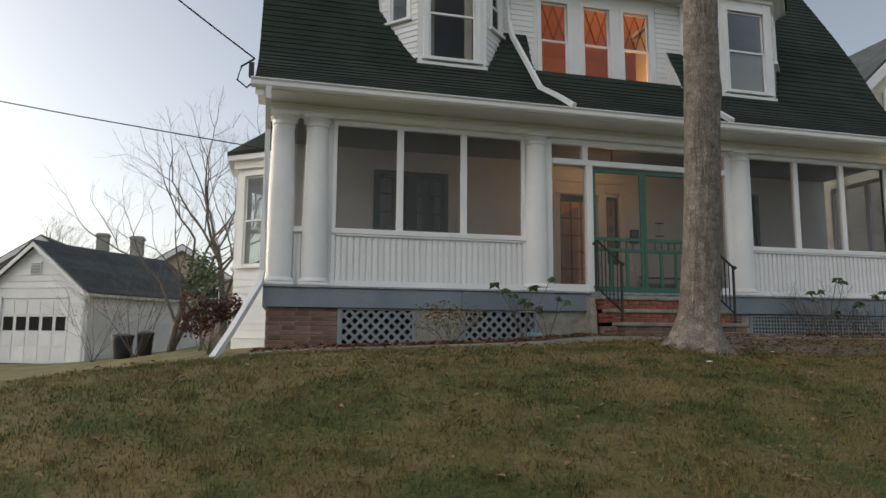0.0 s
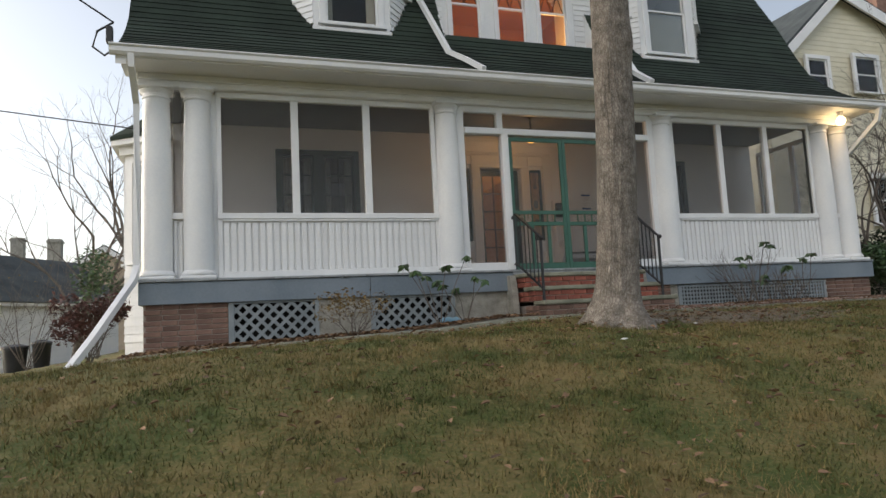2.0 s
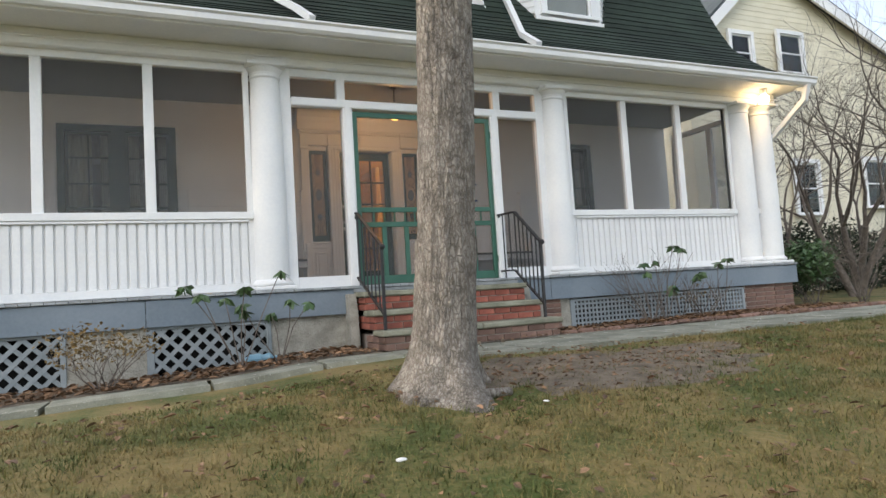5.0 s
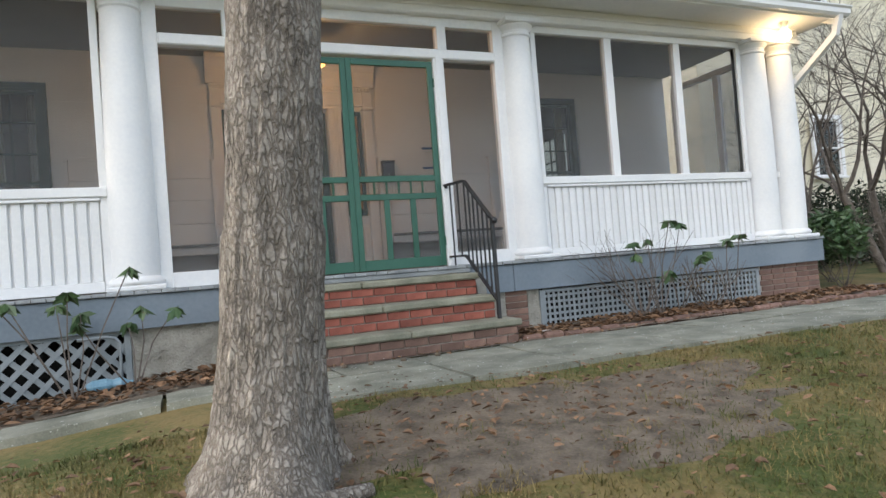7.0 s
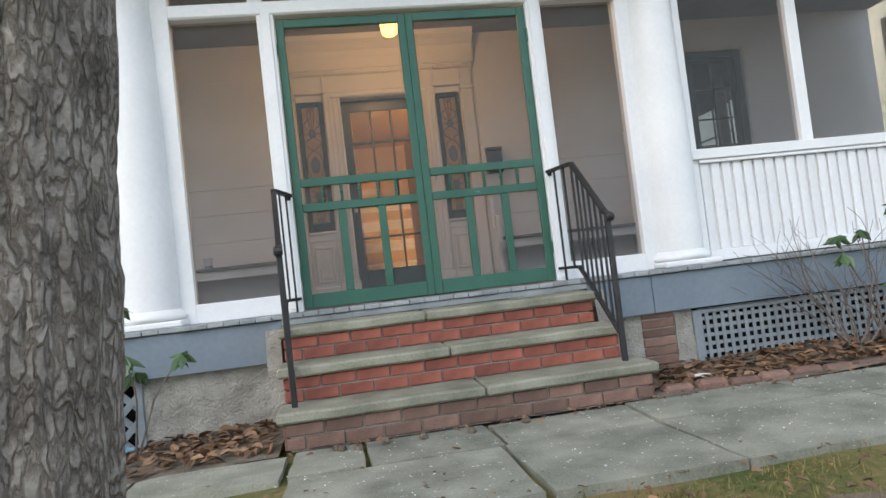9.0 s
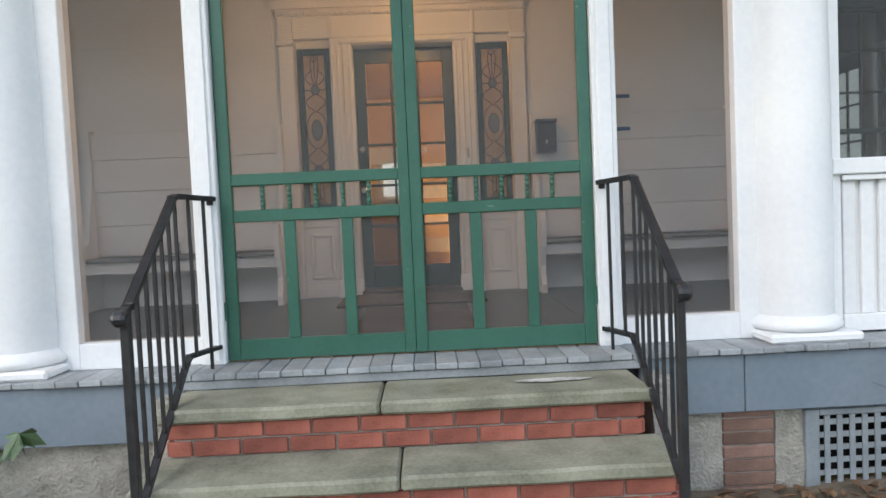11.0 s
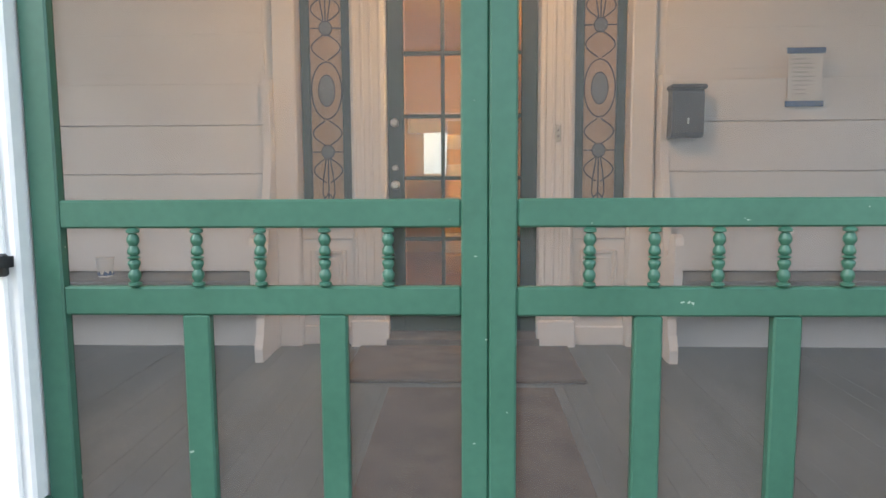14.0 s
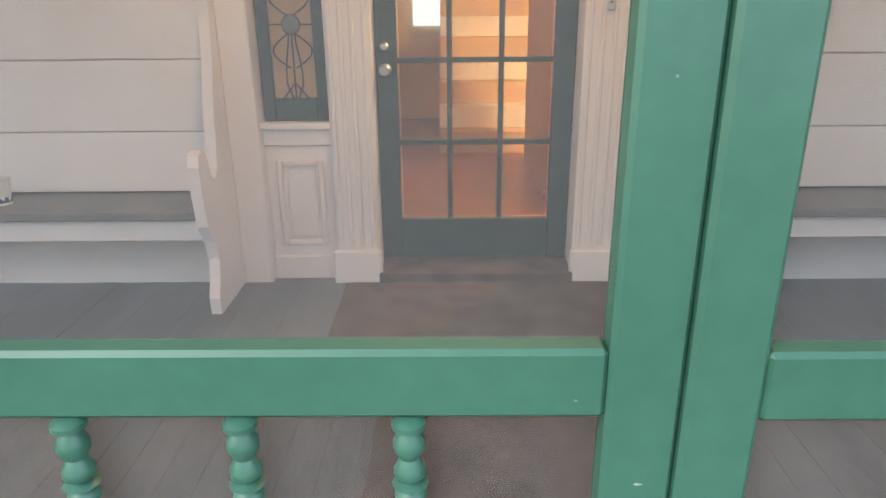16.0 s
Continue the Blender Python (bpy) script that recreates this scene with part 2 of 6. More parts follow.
AMBER = island(mat("amber_leaded_glass_backing", (0.30, 0.20, 0.115), (0.42, 0.29, 0.18), 0.25, bump=0.1), 0.2)
GREYG = mat("grey_leaded_glass", (0.12, 0.13, 0.12), (0.18, 0.19, 0.18), 0.2, bump=0.1)
LEADM = mat("lead_came", (0.035, 0.035, 0.035), (0.06, 0.06, 0.06), 0.5, 0.4, bump=0)
SCREEN = screen_mat("insect_screen", (0.12, 0.123, 0.126), 0.24)
GLASS = glass_mat("window_glass", (0.86, 0.88, 0.86), 1.36)
SHADE = mat("roller_blind", (0.32, 0.32, 0.32), (0.38, 0.38, 0.37), 0.8, bump=0.05)
CURTAIN = mat("curtain_cloth", (0.55, 0.50, 0.44), (0.65, 0.6, 0.53), 0.9, bump=0.2, stretch=(8, 8, 1))
BULB = glow_mat("lit_lamp_glass", (1.0, 0.47, 0.11), 2.4)
BULBW = glow_mat("lit_corner_bulb", (1.0, 0.72, 0.38), 5.0)

# ---------------------------------------------------------------- building helpers
BASE = {}


def thing(name, at=(0, 0, 0), label="", category="", group="", kind=""):
    e = new(name)
    e.empty_display_size = 0.1
    e.location = at
    BASE[e.name] = Vector(at)
    return tagged(e, label, category, group, kind)


def place(ob, parent, label=""):
    if parent is not None:
        ob.parent = parent
        ob.matrix_parent_inverse = Matrix.Translation(-BASE.get(parent.name, Vector((0, 0, 0))))
    return tagged(ob, label)


def mesh_of(name, bm, material, smooth=False):
    me = bpy.data.meshes.new(name)
    bm.normal_update()
    if smooth:
        for e in bm.edges:
            e.smooth = e.calc_face_angle(0.0) < 0.9
    bm.to_mesh(me)
    bm.free()
    me.materials.append(material)
    if smooth:
        me.polygons.foreach_set("use_smooth", [True] * len(me.polygons))
    return me


def part(name, bm, material, parent=None, label="", smooth=False):
    return place(new(name, mesh_of(name, bm, material, smooth)), parent, label)


def cuboid(bm, x0, x1, y0, y1, z0, z1, bevel=0.0, m=None):
    r = bmesh.ops.create_cube(bm, size=1.0)
    vs = r["verts"]
    for v in vs:
        v.co = Vector((x0 + (v.co.x + 0.5) * (x1 - x0), y0 + (v.co.y + 0.5) * (y1 - y0), z0 + (v.co.z + 0.5) * (z1 - z0)))
        if m is not None:
            v.co = m @ v.co
    if bevel:
        es = list({e for v in vs for e in v.link_edges})
        bmesh.ops.bevel(bm, geom=es, offset=bevel, segments=1, affect="EDGES")


def box(name, x0, x1, y0, y1, z0, z1, material, parent=None, label="", bevel=0.004, m=None):
    bm = bmesh.new()
    cuboid(bm, x0, x1, y0, y1, z0, z1, bevel, m)
    return part(name, bm, material, parent, label)


def lathe(bm, profile, at, seg=24, axis=None):
    """Turned shape: profile of (radius, height)."""
    rings = []
    for r, z in profile:
        ring = []
        for i in range(seg):
            a = 2 * math.pi * i / seg
            p = Vector((r * math.cos(a), r * math.sin(a), z))
            ring.append(bm.verts.new(Vector(at) + (axis @ p if axis else p)))
        rings.append(ring)
    for a, b in zip(rings, rings[1:]):
        for i in range(seg):
            bm.faces.new((a[i], a[(i + 1) % seg], b[(i + 1) % seg], b[i]))
    bm.faces.new(rings[0][::-1])
    bm.faces.new(rings[-1])


def sweep(bm, pts, radius, seg=6, square=False, ends=None):
    """A tube along points; square gives a rectangular pipe. ends: radius at the far end."""
    pts = [Vector(p) for p in pts]
    rings = []
    up = Vector((0, 0, 1))
    for i, p in enumerate(pts):
        d = (pts[min(i + 1, len(pts) - 1)] - pts[max(i - 1, 0)]).normalized()
        s = d.cross(up)
        s = s.normalized() if s.length > 0.05 else Vector((1, 0, 0))
        u = s.cross(d)
        r = radius if ends is None else radius + (ends - radius) * i / (len(pts) - 1)
        n = 4 if square else seg
        rings.append([bm.verts.new(p + (s * math.cos(a) + u * math.sin(a)) * r) for a in [2 * math.pi * (k + 0.5) / n for k in range(n)]])
    n = len(rings[0])
    for a, b in zip(rings, rings[1:]):
        for i in range(n):
            bm.faces.new((a[i], a[(i + 1) % n], b[(i + 1) % n], b[i]))
    bm.faces.new(rings[0][::-1])
    bm.faces.new(rings[-1])


def pipe(name, pts, radius, material, parent=None, label="", seg=6, square=False, smooth=False):
    bm = bmesh.new()
    sweep(bm, pts, radius, seg, square)
    return part(name, bm, material, parent, label, smooth)


def prism(bm, outline, a, b, axis="x"):
    """Closed outline in the plane across axis, drawn out from a to b."""
    def at(p, k):
        return Vector((k, p[0], p[1])) if axis == "x" else Vector((p[0], k, p[1])) if axis == "y" else Vector((p[0], p[1], k))
    lo = [bm.verts.new(at(p, a)) for p in outline]
    hi = [bm.verts.new(at(p, b)) for p in outline]
    n = len(outline)
    for i in range(n):
        bm.faces.new((lo[i], lo[(i + 1) % n], hi[(i + 1) % n], hi[i]))
    bm.faces.new(lo[::-1])
    bm.faces.new(hi)
    bmesh.ops.recalc_face_normals(bm, faces=bm.faces)


def clapboards(parent, a, b, z0, z1, lap, material, proud=0.018):
    """Lapped planks, one object each, on the wall from a to b (seen from outside, a on the left)."""
    a, b = Vector((*a, 0)), Vector((*b, 0))
    along = (b - a).normalized()
    out = along.cross(Vector((0, 0, 1)))
    z = z0
    while z < z1 - 0.02:
        top = min(z + lap, z1)
        bm = bmesh.new()
        ring = [(proud, z), (0.004, top), (-0.012, top), (-0.012, z)]
        lo = [bm.verts.new(a + out * o + Vector((0, 0, h))) for o, h in ring]
        hi = [bm.verts.new(b + out * o + Vector((0, 0, h))) for o, h in ring]
        for i in range(4):
            bm.faces.new((lo[i], lo[(i + 1) % 4], hi[(i + 1) % 4], hi[i]))
        bm.faces.new(lo[::-1])
        bm.faces.new(hi)
        bmesh.ops.recalc_face_normals(bm, faces=bm.faces)
        part("clapboard", bm, material, parent)
        z = top


def oriented(a, b):
    """Frame on a wall from a to b: x along it, y inwards, z up."""
    a, b = Vector((*a, 0)), Vector((*b, 0))
    u = (b - a).normalized()
    inw = Vector((0, 0, 1)).cross(u)
    return Matrix(((u.x, inw.x, 0, a.x), (u.y, inw.y, 0, a.y), (0, 0, 1, 0), (0, 0, 0, 1)))


def sash_window(parent, m, x0, x1, z0, z1, frame_w=0.09, lower=None, lattice=False, material=WHITE, cols=1, rows=1):
    """Double-hung window in a wall frame m: casing, two sashes, panes, sill."""
    w = place(new("window", mesh_of("window", bmesh.new(), material)), parent)
    def bar(name, a, b, c, d, y0, y1):
        box(name, a, b, y0, y1, c, d, material, w, m=m, bevel=0.003)
    bar("window_frame", x0 - frame_w, x0, z0, z1 + frame_w, -0.035, 0.05)
    bar("window_frame", x1, x1 + frame_w, z0, z1 + frame_w, -0.035, 0.05)
    bar("window_frame", x0, x1, z1, z1 + frame_w, -0.035, 0.05)
    bar("window_sill", x0 - frame_w - 0.03, x1 + frame_w + 0.03, z0 - 0.05, z0, -0.08, 0.05)
    zm = (z0 + z1) / 2
    for (c, d, y) in ((z0, zm + 0.02, 0.015), (zm - 0.02, z1, 0.035)):
        bar("sash_rail", x0 + 0.035, x1 - 0.035, c, c + 0.045, y - 0.015, y + 0.015)
        bar("sash_rail", x0 + 0.035, x1 - 0.035, d - 0.04, d, y - 0.015, y + 0.015)
        bar("sash_stile", x0, x0 + 0.035, c, d, y - 0.015, y + 0.015)
        bar("sash_stile", x1 - 0.035, x1, c, d, y - 0.015, y + 0.015)
        p = box("pane", x0 + 0.03, x1 - 0.03, y - 0.003, y + 0.003, c + 0.04, d - 0.035, GLASS, w, m=m, bevel=0)
        p.visible_shadow = False
        for i in range(1, cols):
            xx = x0 + (x1 - x0) * i / cols
            bar("muntin", xx - 0.01, xx + 0.01, c + 0.045, d - 0.04, y - 0.012, y + 0.012)
        for i in range(1, rows):
            zz = c + (d - c) * i / rows
            bar("muntin", x0 + 0.035, x1 - 0.035, zz - 0.01, zz + 0.01, y - 0.011, y + 0.011)
        if lattice and c > z0:
            wd, hd = x1 - x0 - 0.08, d - c - 0.09
            for k in (-1, 1):
                for s in (0.0, 0.5):
                    xa = x0 + 0.04 + wd * (s if k > 0 else 1 - s)
                    xb = xa + k * wd * 0.5
                    pts = [m @ Vector((xa, y - 0.008, c + 0.045)), m @ Vector((xb, y - 0.008, d - 0.045))]
                    pipe("came", pts, 0.008, LEADM, w, seg=4)
                    pts = [m @ Vector((xb, y - 0.008, c + 0.045)), m @ Vector((xa, y - 0.008, d - 0.045))]
                    if s == 0.0:
                        pipe("came", pts, 0.008, LEADM, w, seg=4)
    if lower:
        box("blind", x0 + 0.02, x1 - 0.02, 0.06, 0.068, z0, zm, lower, w, m=m, bevel=0)
    return w


def ground_z(x, y):
    def sm(t):
        t = max(0.0, min(1.0, t))
        return t * t * (3 - 2 * t)
    z = -1.1 * sm((-2.9 - y) / 7.0)
    z -= 0.82 * sm((-4.6 - x) / 9.0)
    z -= 0.10 * sm((-1.2 - x) / 4.0) * sm((y + 4) / 2.0)
    z += 0.065 * sm((y + 3.1) / 0.65) * sm((x + 3.0) / 2)
    z += 0.02 * noise.noise(Vector((x * 0.9, y * 0.9, 0))) + 0.008 * noise.noise(Vector((x * 4, y * 4, 5)))
    return z

# ---------------------------------------------------------------- ground
xs = sorted(set([round(-14 + 0.2 * i, 2) for i in range(141)] + [-900, -300, -120, -60, -35, -24, -18, 18, 26, 40, 70, 130, 300, 900]))
ys = sorted(set([round(-11 + 0.2 * i, 2) for i in range(76)] + [-900, -300, -120, -60, -35, -22, -16, -13, 5, 7, 10, 14, 20, 32, 55, 100, 250, 900]))
verts = [(x, y, ground_z(x, y) if abs(x) < 30 and abs(y) < 30 else ground_z(max(-20, min(20, x)), max(-20, min(20, y)))) for y in ys for x in xs]
nx = len(xs)
faces = [(j * nx + i, j * nx + i + 1, (j + 1) * nx + i + 1, (j + 1) * nx + i) for j in range(len(ys) - 1) for i in range(nx - 1)]
gm = bpy.data.meshes.new("ground")
gm.from_pydata(verts, [], faces)
gm.materials.append(LAWN)
gm.polygons.foreach_set("use_smooth", [True] * len(gm.polygons))
tagged(new("ground", gm), "mown winter lawn sloping down from the house", "ground", kind="structure")


def soil_patch(name, cx, cy, rx, ry, lift, label, seed):
    """A low ragged-edged sheet of bare earth that follows the ground."""
    bm = bmesh.new()
    rings = []
    for k in range(1, 9):
        f = k / 8
        ring = []
        for i in range(40):
            a = 2 * math.pi * i / 40
            w = 1 + 0.38 * noise.noise(Vector((math.cos(a) * 1.7 + seed, math.sin(a) * 1.7, seed))) + 0.35 * noise.noise(Vector((math.cos(a) * 5, math.sin(a) * 5 + seed, 2)))
            x, y = cx + rx * f * w * math.cos(a), cy + ry * f * w * math.sin(a)
            ring.append(bm.verts.new((x, y, ground_z(x, y) + lift * (1 - f ** 6) - 0.01 * (f == 1))))
        rings.append(ring)
    c = bm.verts.new((cx, cy, ground_z(cx, cy) + lift))
    for i in range(40):
        bm.faces.new((c, rings[0][i], rings[0][(i + 1) % 40]))
        for a, b in zip(rings, rings[1:]):
            bm.faces.new((a[i], b[i], b[(i + 1) % 40], a[(i + 1) % 40]))
    return tagged(part(name, bm, SOIL, None, "", True), label, "ground", kind="structure")


soil_patch("ground_bare_soil", 0.0, -3.15, 1.75, 0.7, 0.014, "bare brown soil at the foot of the tree", 3.0)
for x0, x1, nm in ((-6.4, -1.05, "ground_bed_west"), (1.05, 7.2, "ground_bed_east")):
    bm = bmesh.new()
    cols = 40
    rows_y = [-1.16, -0.9, -0.6, -0.3, -0.12]
    grid = [[bm.verts.new((x0 + (x1 - x0) * i / cols, y, ground_z(x0 + (x1 - x0) * i / cols, y) + 0.035 + 0.02 * noise.noise(Vector((i * 0.7, y * 5, 1))))) for i in range(cols + 1)] for y in rows_y]
    for a, b in zip(grid, grid[1:]):
        for i in range(cols):
            bm.faces.new((a[i], a[i + 1], b[i + 1], b[i]))
    tagged(part(nm, bm, SOIL, None, "", True), "planting bed of dark soil along the porch", "planting bed", kind="structure")

# ---------------------------------------------------------------- house
house = thing("house", (0, 0, 0), "white clapboard house with green shingled roof and screened porch", "house")
DZ, WY = 0.79, 2.30
RISE = 0.05  # the deck falls outwards from the house wall


def deck_z(y):
    return DZ + RISE * (y - 0.06) / (WY - 0.06)


# body walls
BX = 6.0
box("foundation", -BX, BX, 0.12, 9.5, -1.2, 0.45, STUCCO, house)
box("wall", -BX, -BX + 0.15, WY + 0.15, 9.5, 0.45, 6.2, WHITE, house)
box("wall", BX - 0.15, BX, WY + 0.15, 9.5, 0.45, 6.2, WHITE, house)
box("wall", -BX, BX, 9.5, 9.65, 0.45, 8.4, WHITE, house)
# gable ends follow the roof's bell curve
PROFILE = [(-0.58, 3.60), (-0.2, 3.80), (0.2, 4.07), (0.55, 4.35), (0.84, 4.65), (1.10, 5.10), (1.54, 6.0), (2.05, 6.9), (2.63, 7.86), (3.1, 8.6), (5.6, 9.9), (8.0, 8.6), (9.9, 4.2)]


def roof_z(y):
    for (a, za), (b, zb) in zip(PROFILE, PROFILE[1:]):
        if a <= y <= b:
            return za + (zb - za) * (y - a) / (b - a)
    return 3.6


for x in (-BX, BX - 0.12):
    bm = bmesh.new()
    prism(bm, [(9.6, 4.0)] + [(y, z - 0.12) for y, z in PROFILE[::-1][1:-4]] + [(0.3, 3.9), (2.2, 3.9)], x, x + 0.12, "x")
    part("gable_wall", bm, WHITE, house)
# front wall behind the porch, with openings for door, sidelights and windows
EX = -0.05
openings = [(-4.18, -3.56, 1.0, 3.10), (-3.46, -2.84, 1.0, 3.10), (EX - 1.0, EX + 1.0, 0.8, 3.2), (3.55, 4.15, 1.0, 3.10)]
px = -BX
for a, b, c, d in openings:
    box("porch_wall", px, a, WY, WY + 0.15, DZ, 3.6, CREAM, house)
    if c > DZ + 0.05:
        box("porch_wall", a, b, WY, WY + 0.15, DZ, c, CREAM, house)
    box("porch_wall", a, b, WY, WY + 0.15, d, 3.6, CREAM, house)
    px = b
box("porch_wall", px, BX, WY, WY + 0.15, DZ, 3.6, CREAM, house)
for a, b, z0, z1 in ((-5.85, -4.24, 0.85, 3.54), (-2.78, -1.12, 0.85, 3.54), (1.03, 3.45, 0.85, 3.54), (4.25, 5.85, 0.85, 3.54), (-4.24, -2.78, 3.20, 3.54), (3.45, 4.25, 3.20, 3.54), (-4.24, -2.78, 0.85, 0.94), (3.45, 4.25, 0.85, 0.94)):
    clapboards(house, (a, WY), (b, WY), z0, z1, 0.212, CREAM, 0.009)
front = oriented((0, WY), (1, WY))
for x0 in (-4.14, -3.42, 3.58):
    sash_window(house, front, x0, x0 + 0.54, 1.02, 3.08, 0.09, cols=2, rows=3, material=DGREEN)
for x0, n0 in ((-4.14, 0.30), (-3.42, 0.16), (3.58, 0.12)):
    for a, b in ((x0 + 0.01, x0 + n0), (x0 + 0.54 - 0.14, x0 + 0.53)):
        bm = bmesh.new()
        k = 10
        top = [(a + (b - a) * i / k, WY + 0.20 + 0.018 * (i % 2)) for i in range(k + 1)]
        prism(bm, top + [(x, y + 0.008) for x, y in top[::-1]], 1.05, 3.12, "z")
        part("curtain", bm, CURTAIN, house, "pale hanging curtain")
# closed rooms, the gloom put into their dark lining colour
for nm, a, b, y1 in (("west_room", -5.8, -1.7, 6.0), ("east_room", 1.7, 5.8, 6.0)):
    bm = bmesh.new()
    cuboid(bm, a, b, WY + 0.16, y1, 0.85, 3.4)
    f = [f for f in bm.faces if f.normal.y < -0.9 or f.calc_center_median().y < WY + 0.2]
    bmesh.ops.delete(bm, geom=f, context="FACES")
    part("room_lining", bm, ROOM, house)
# emissive sheet replaces daylight through a far window; no opening behind it
rw = box("room_window", 5.76, 5.79, 4.9, 5.9, 1.75, 3.2, glow_mat("room_daylight_glow", (0.72, 0.80, 0.80), 0.16), house, "glowing sheet standing for a daylit window across the room", bevel=0)
for k in range(4):
    box("muntin", 5.735, 5.76, 4.9, 5.9, 1.75 + 0.475 * k, 1.78 + 0.475 * k, DGREEN, rw, bevel=0)
for k in range(3):
    box("muntin", 5.737, 5.76, 4.9 + 0.485 * k, 4.93 + 0.485 * k, 1.75, 3.2, DGREEN, rw, bevel=0)
# hall behind the front door
bm = bmesh.new()
cuboid(bm, -1.6, 1.6, WY + 0.3, 7.0, 0.84, 3.35)
bmesh.ops.delete(bm, geom=[f for f in bm.faces if f.calc_center_median().y < WY + 0.35], context="FACES")
part("hall_lining", bm, HALL, house)
box("hall_floor", -1.58, 1.58, WY + 0.2, 6.98, 0.845, 0.86, OAK, house, "varnished oak hall floor")
for i in range(9):
    box("stair", -0.25, 0.95, 5.0 + 0.22 * i, 7.0, 0.86 + 0.18 * i, 0.86 + 0.18 * (i + 1), WHITE if i % 2 else HALL, house)
bm = bmesh.new()
cuboid(bm, 0.42, 0.5, 3.3, 4.7, 0.86, 2.9, 0.01)
part("hall_door", bm, HALL, house)
box("hall_picture", -0.75, 0.15, 6.93, 6.97, 2.35, 2.6, PAPER, house)
# brightness of the white rectangle is emitted by this sheet
box("hall_glow_sheet", -0.55, -0.25, 6.92, 6.97, 1.85, 2.35, glow_mat("hall_rectangle_glow", (0.75, 0.8, 0.8), 0.35), house, "glowing sheet for the bright rectangle at the back of the hall")

# porch deck, fascia, ceiling
bm = bmesh.new()
cuboid(bm, -BX, BX, -0.12, WY, 0.62, DZ - 0.03)
part("deck_frame", bm, DECK, house)
box("deck_edge_board", -1.06, 1.06, -0.222, -0.19, 0.716, 0.757, DECKEND, house, "worn grey edge board under the porch deck")
NB = 120
for i in range(NB):
    x0 = -6.1 + 12.2 * i / NB
    bm = bmesh.new()
    e = -0.235 + random.uniform(-0.008, 0.008)
    cuboid(bm, x0 + 0.0015, x0 + 12.2 / NB - 0.0015, e, 0.06, DZ - 0.03, DZ + random.uniform(-0.002, 0.002), 0.004)
    part("deck_board_end", bm, DECKEND, house)
    bm = bmesh.new()
    cuboid(bm, x0 + 0.0006, x0 + 12.2 / NB - 0.0006, 0.06, WY, DZ - 0.03, DZ - 0.001 + random.uniform(-0.001, 0.001))
    for v in bm.verts:
        v.co.z += RISE * (v.co.y - 0.06) / (WY - 0.06)
    part("deck_board", bm, DECK, house)
for a, b in ((-6.1, -3.2), (-3.196, -1.06), (1.06, 1.55), (1.554, 6.1)):
    box("porch_fascia", a, b, -0.205, -0.15, 0.48, 0.755, FASC, house, "blue-grey painted fascia board")
for x in (-6.1, 6.05):
    box("porch_fascia", x, x + 0.05, -0.148, 9.5, 0.48, 0.755, FASC, house)
CEILZ = 3.56
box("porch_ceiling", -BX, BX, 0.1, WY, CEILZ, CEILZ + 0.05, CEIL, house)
# entablature and soffit, gutter
box("entablature", -6.12, 6.12, -0.09, 0.13, 3.325, 3.50, WHITE, house, bevel=0.012)
box("entablature_bead", -6.14, 6.14, -0.115, -0.09, 3.40, 3.425, WHITE, house, bevel=0.008)
box("soffit", -6.28, 6.28, -0.56, 0.12, 3.50, 3.53, WHITE, house)
box("fascia_board", -6.3, 6.3, -0.585, -0.56, 3.48, 3.60, WHITE, house)
bm = bmesh.new()
prism(bm, [(-0.585, 3.50), (-0.635, 3.50), (-0.665, 3.53), (-0.67, 3.585), (-0.695, 3.605), (-0.695, 3.62), (-0.68, 3.62), (-0.655, 3.53), (-0.585, 3.53)], -6.36, 6.36, "x")
part("gutter", bm, WHITE, house, "white painted metal gutter")
for x in (-6.3, 6.18):
    bm = bmesh.new()
    prism(bm, [(y, z - 0.02) for y, z in PROFILE[:10]] + [(y, z - 0.2) for y, z in PROFILE[:10][::-1]], x, x + 0.12, "x")
    part("rake_board", bm, WHITE, house)

# columns
COLS = [-5.9, -5.40, -1.91, 1.91, 5.37, 5.84]
first = None
prof = [(0.185, 0.90), (0.188, 1.3), (0.183, 2.1), (0.168, 2.9), (0.158, 3.19)]
for x in COLS:
    bm = bmesh.new()
    lathe(bm, prof, (x, 0.02, 0), 32)
    c = part("column", bm, WHITE, house, "smooth white round porch column", True)
    bm = bmesh.new()
    cuboid(bm, x - 0.225, x + 0.225, -0.205, 0.245, DZ, 0.835, 0.012)
    part("plinth", bm, WHITE, c)
    bm = bmesh.new()
    lathe(bm, [(0.2, 0.835), (0.222, 0.85), (0.225, 0.868), (0.205, 0.89), (0.187, 0.91)], (x, 0.02, 0), 32)
    part("column_base", bm, WHITE, c, "", True)
    bm = bmesh.new()
    lathe(bm, [(0.158, 3.15), (0.175, 3.165), (0.175, 3.18), (0.16, 3.19), (0.165, 3.22), (0.2, 3.265), (0.2, 3.28)], (x, 0.02, 0), 32)
    cuboid(bm, x - 0.215, x + 0.215, -0.195, 0.235, 3.28, 3.325, 0.008)
    part("capital", bm, WHITE, c)


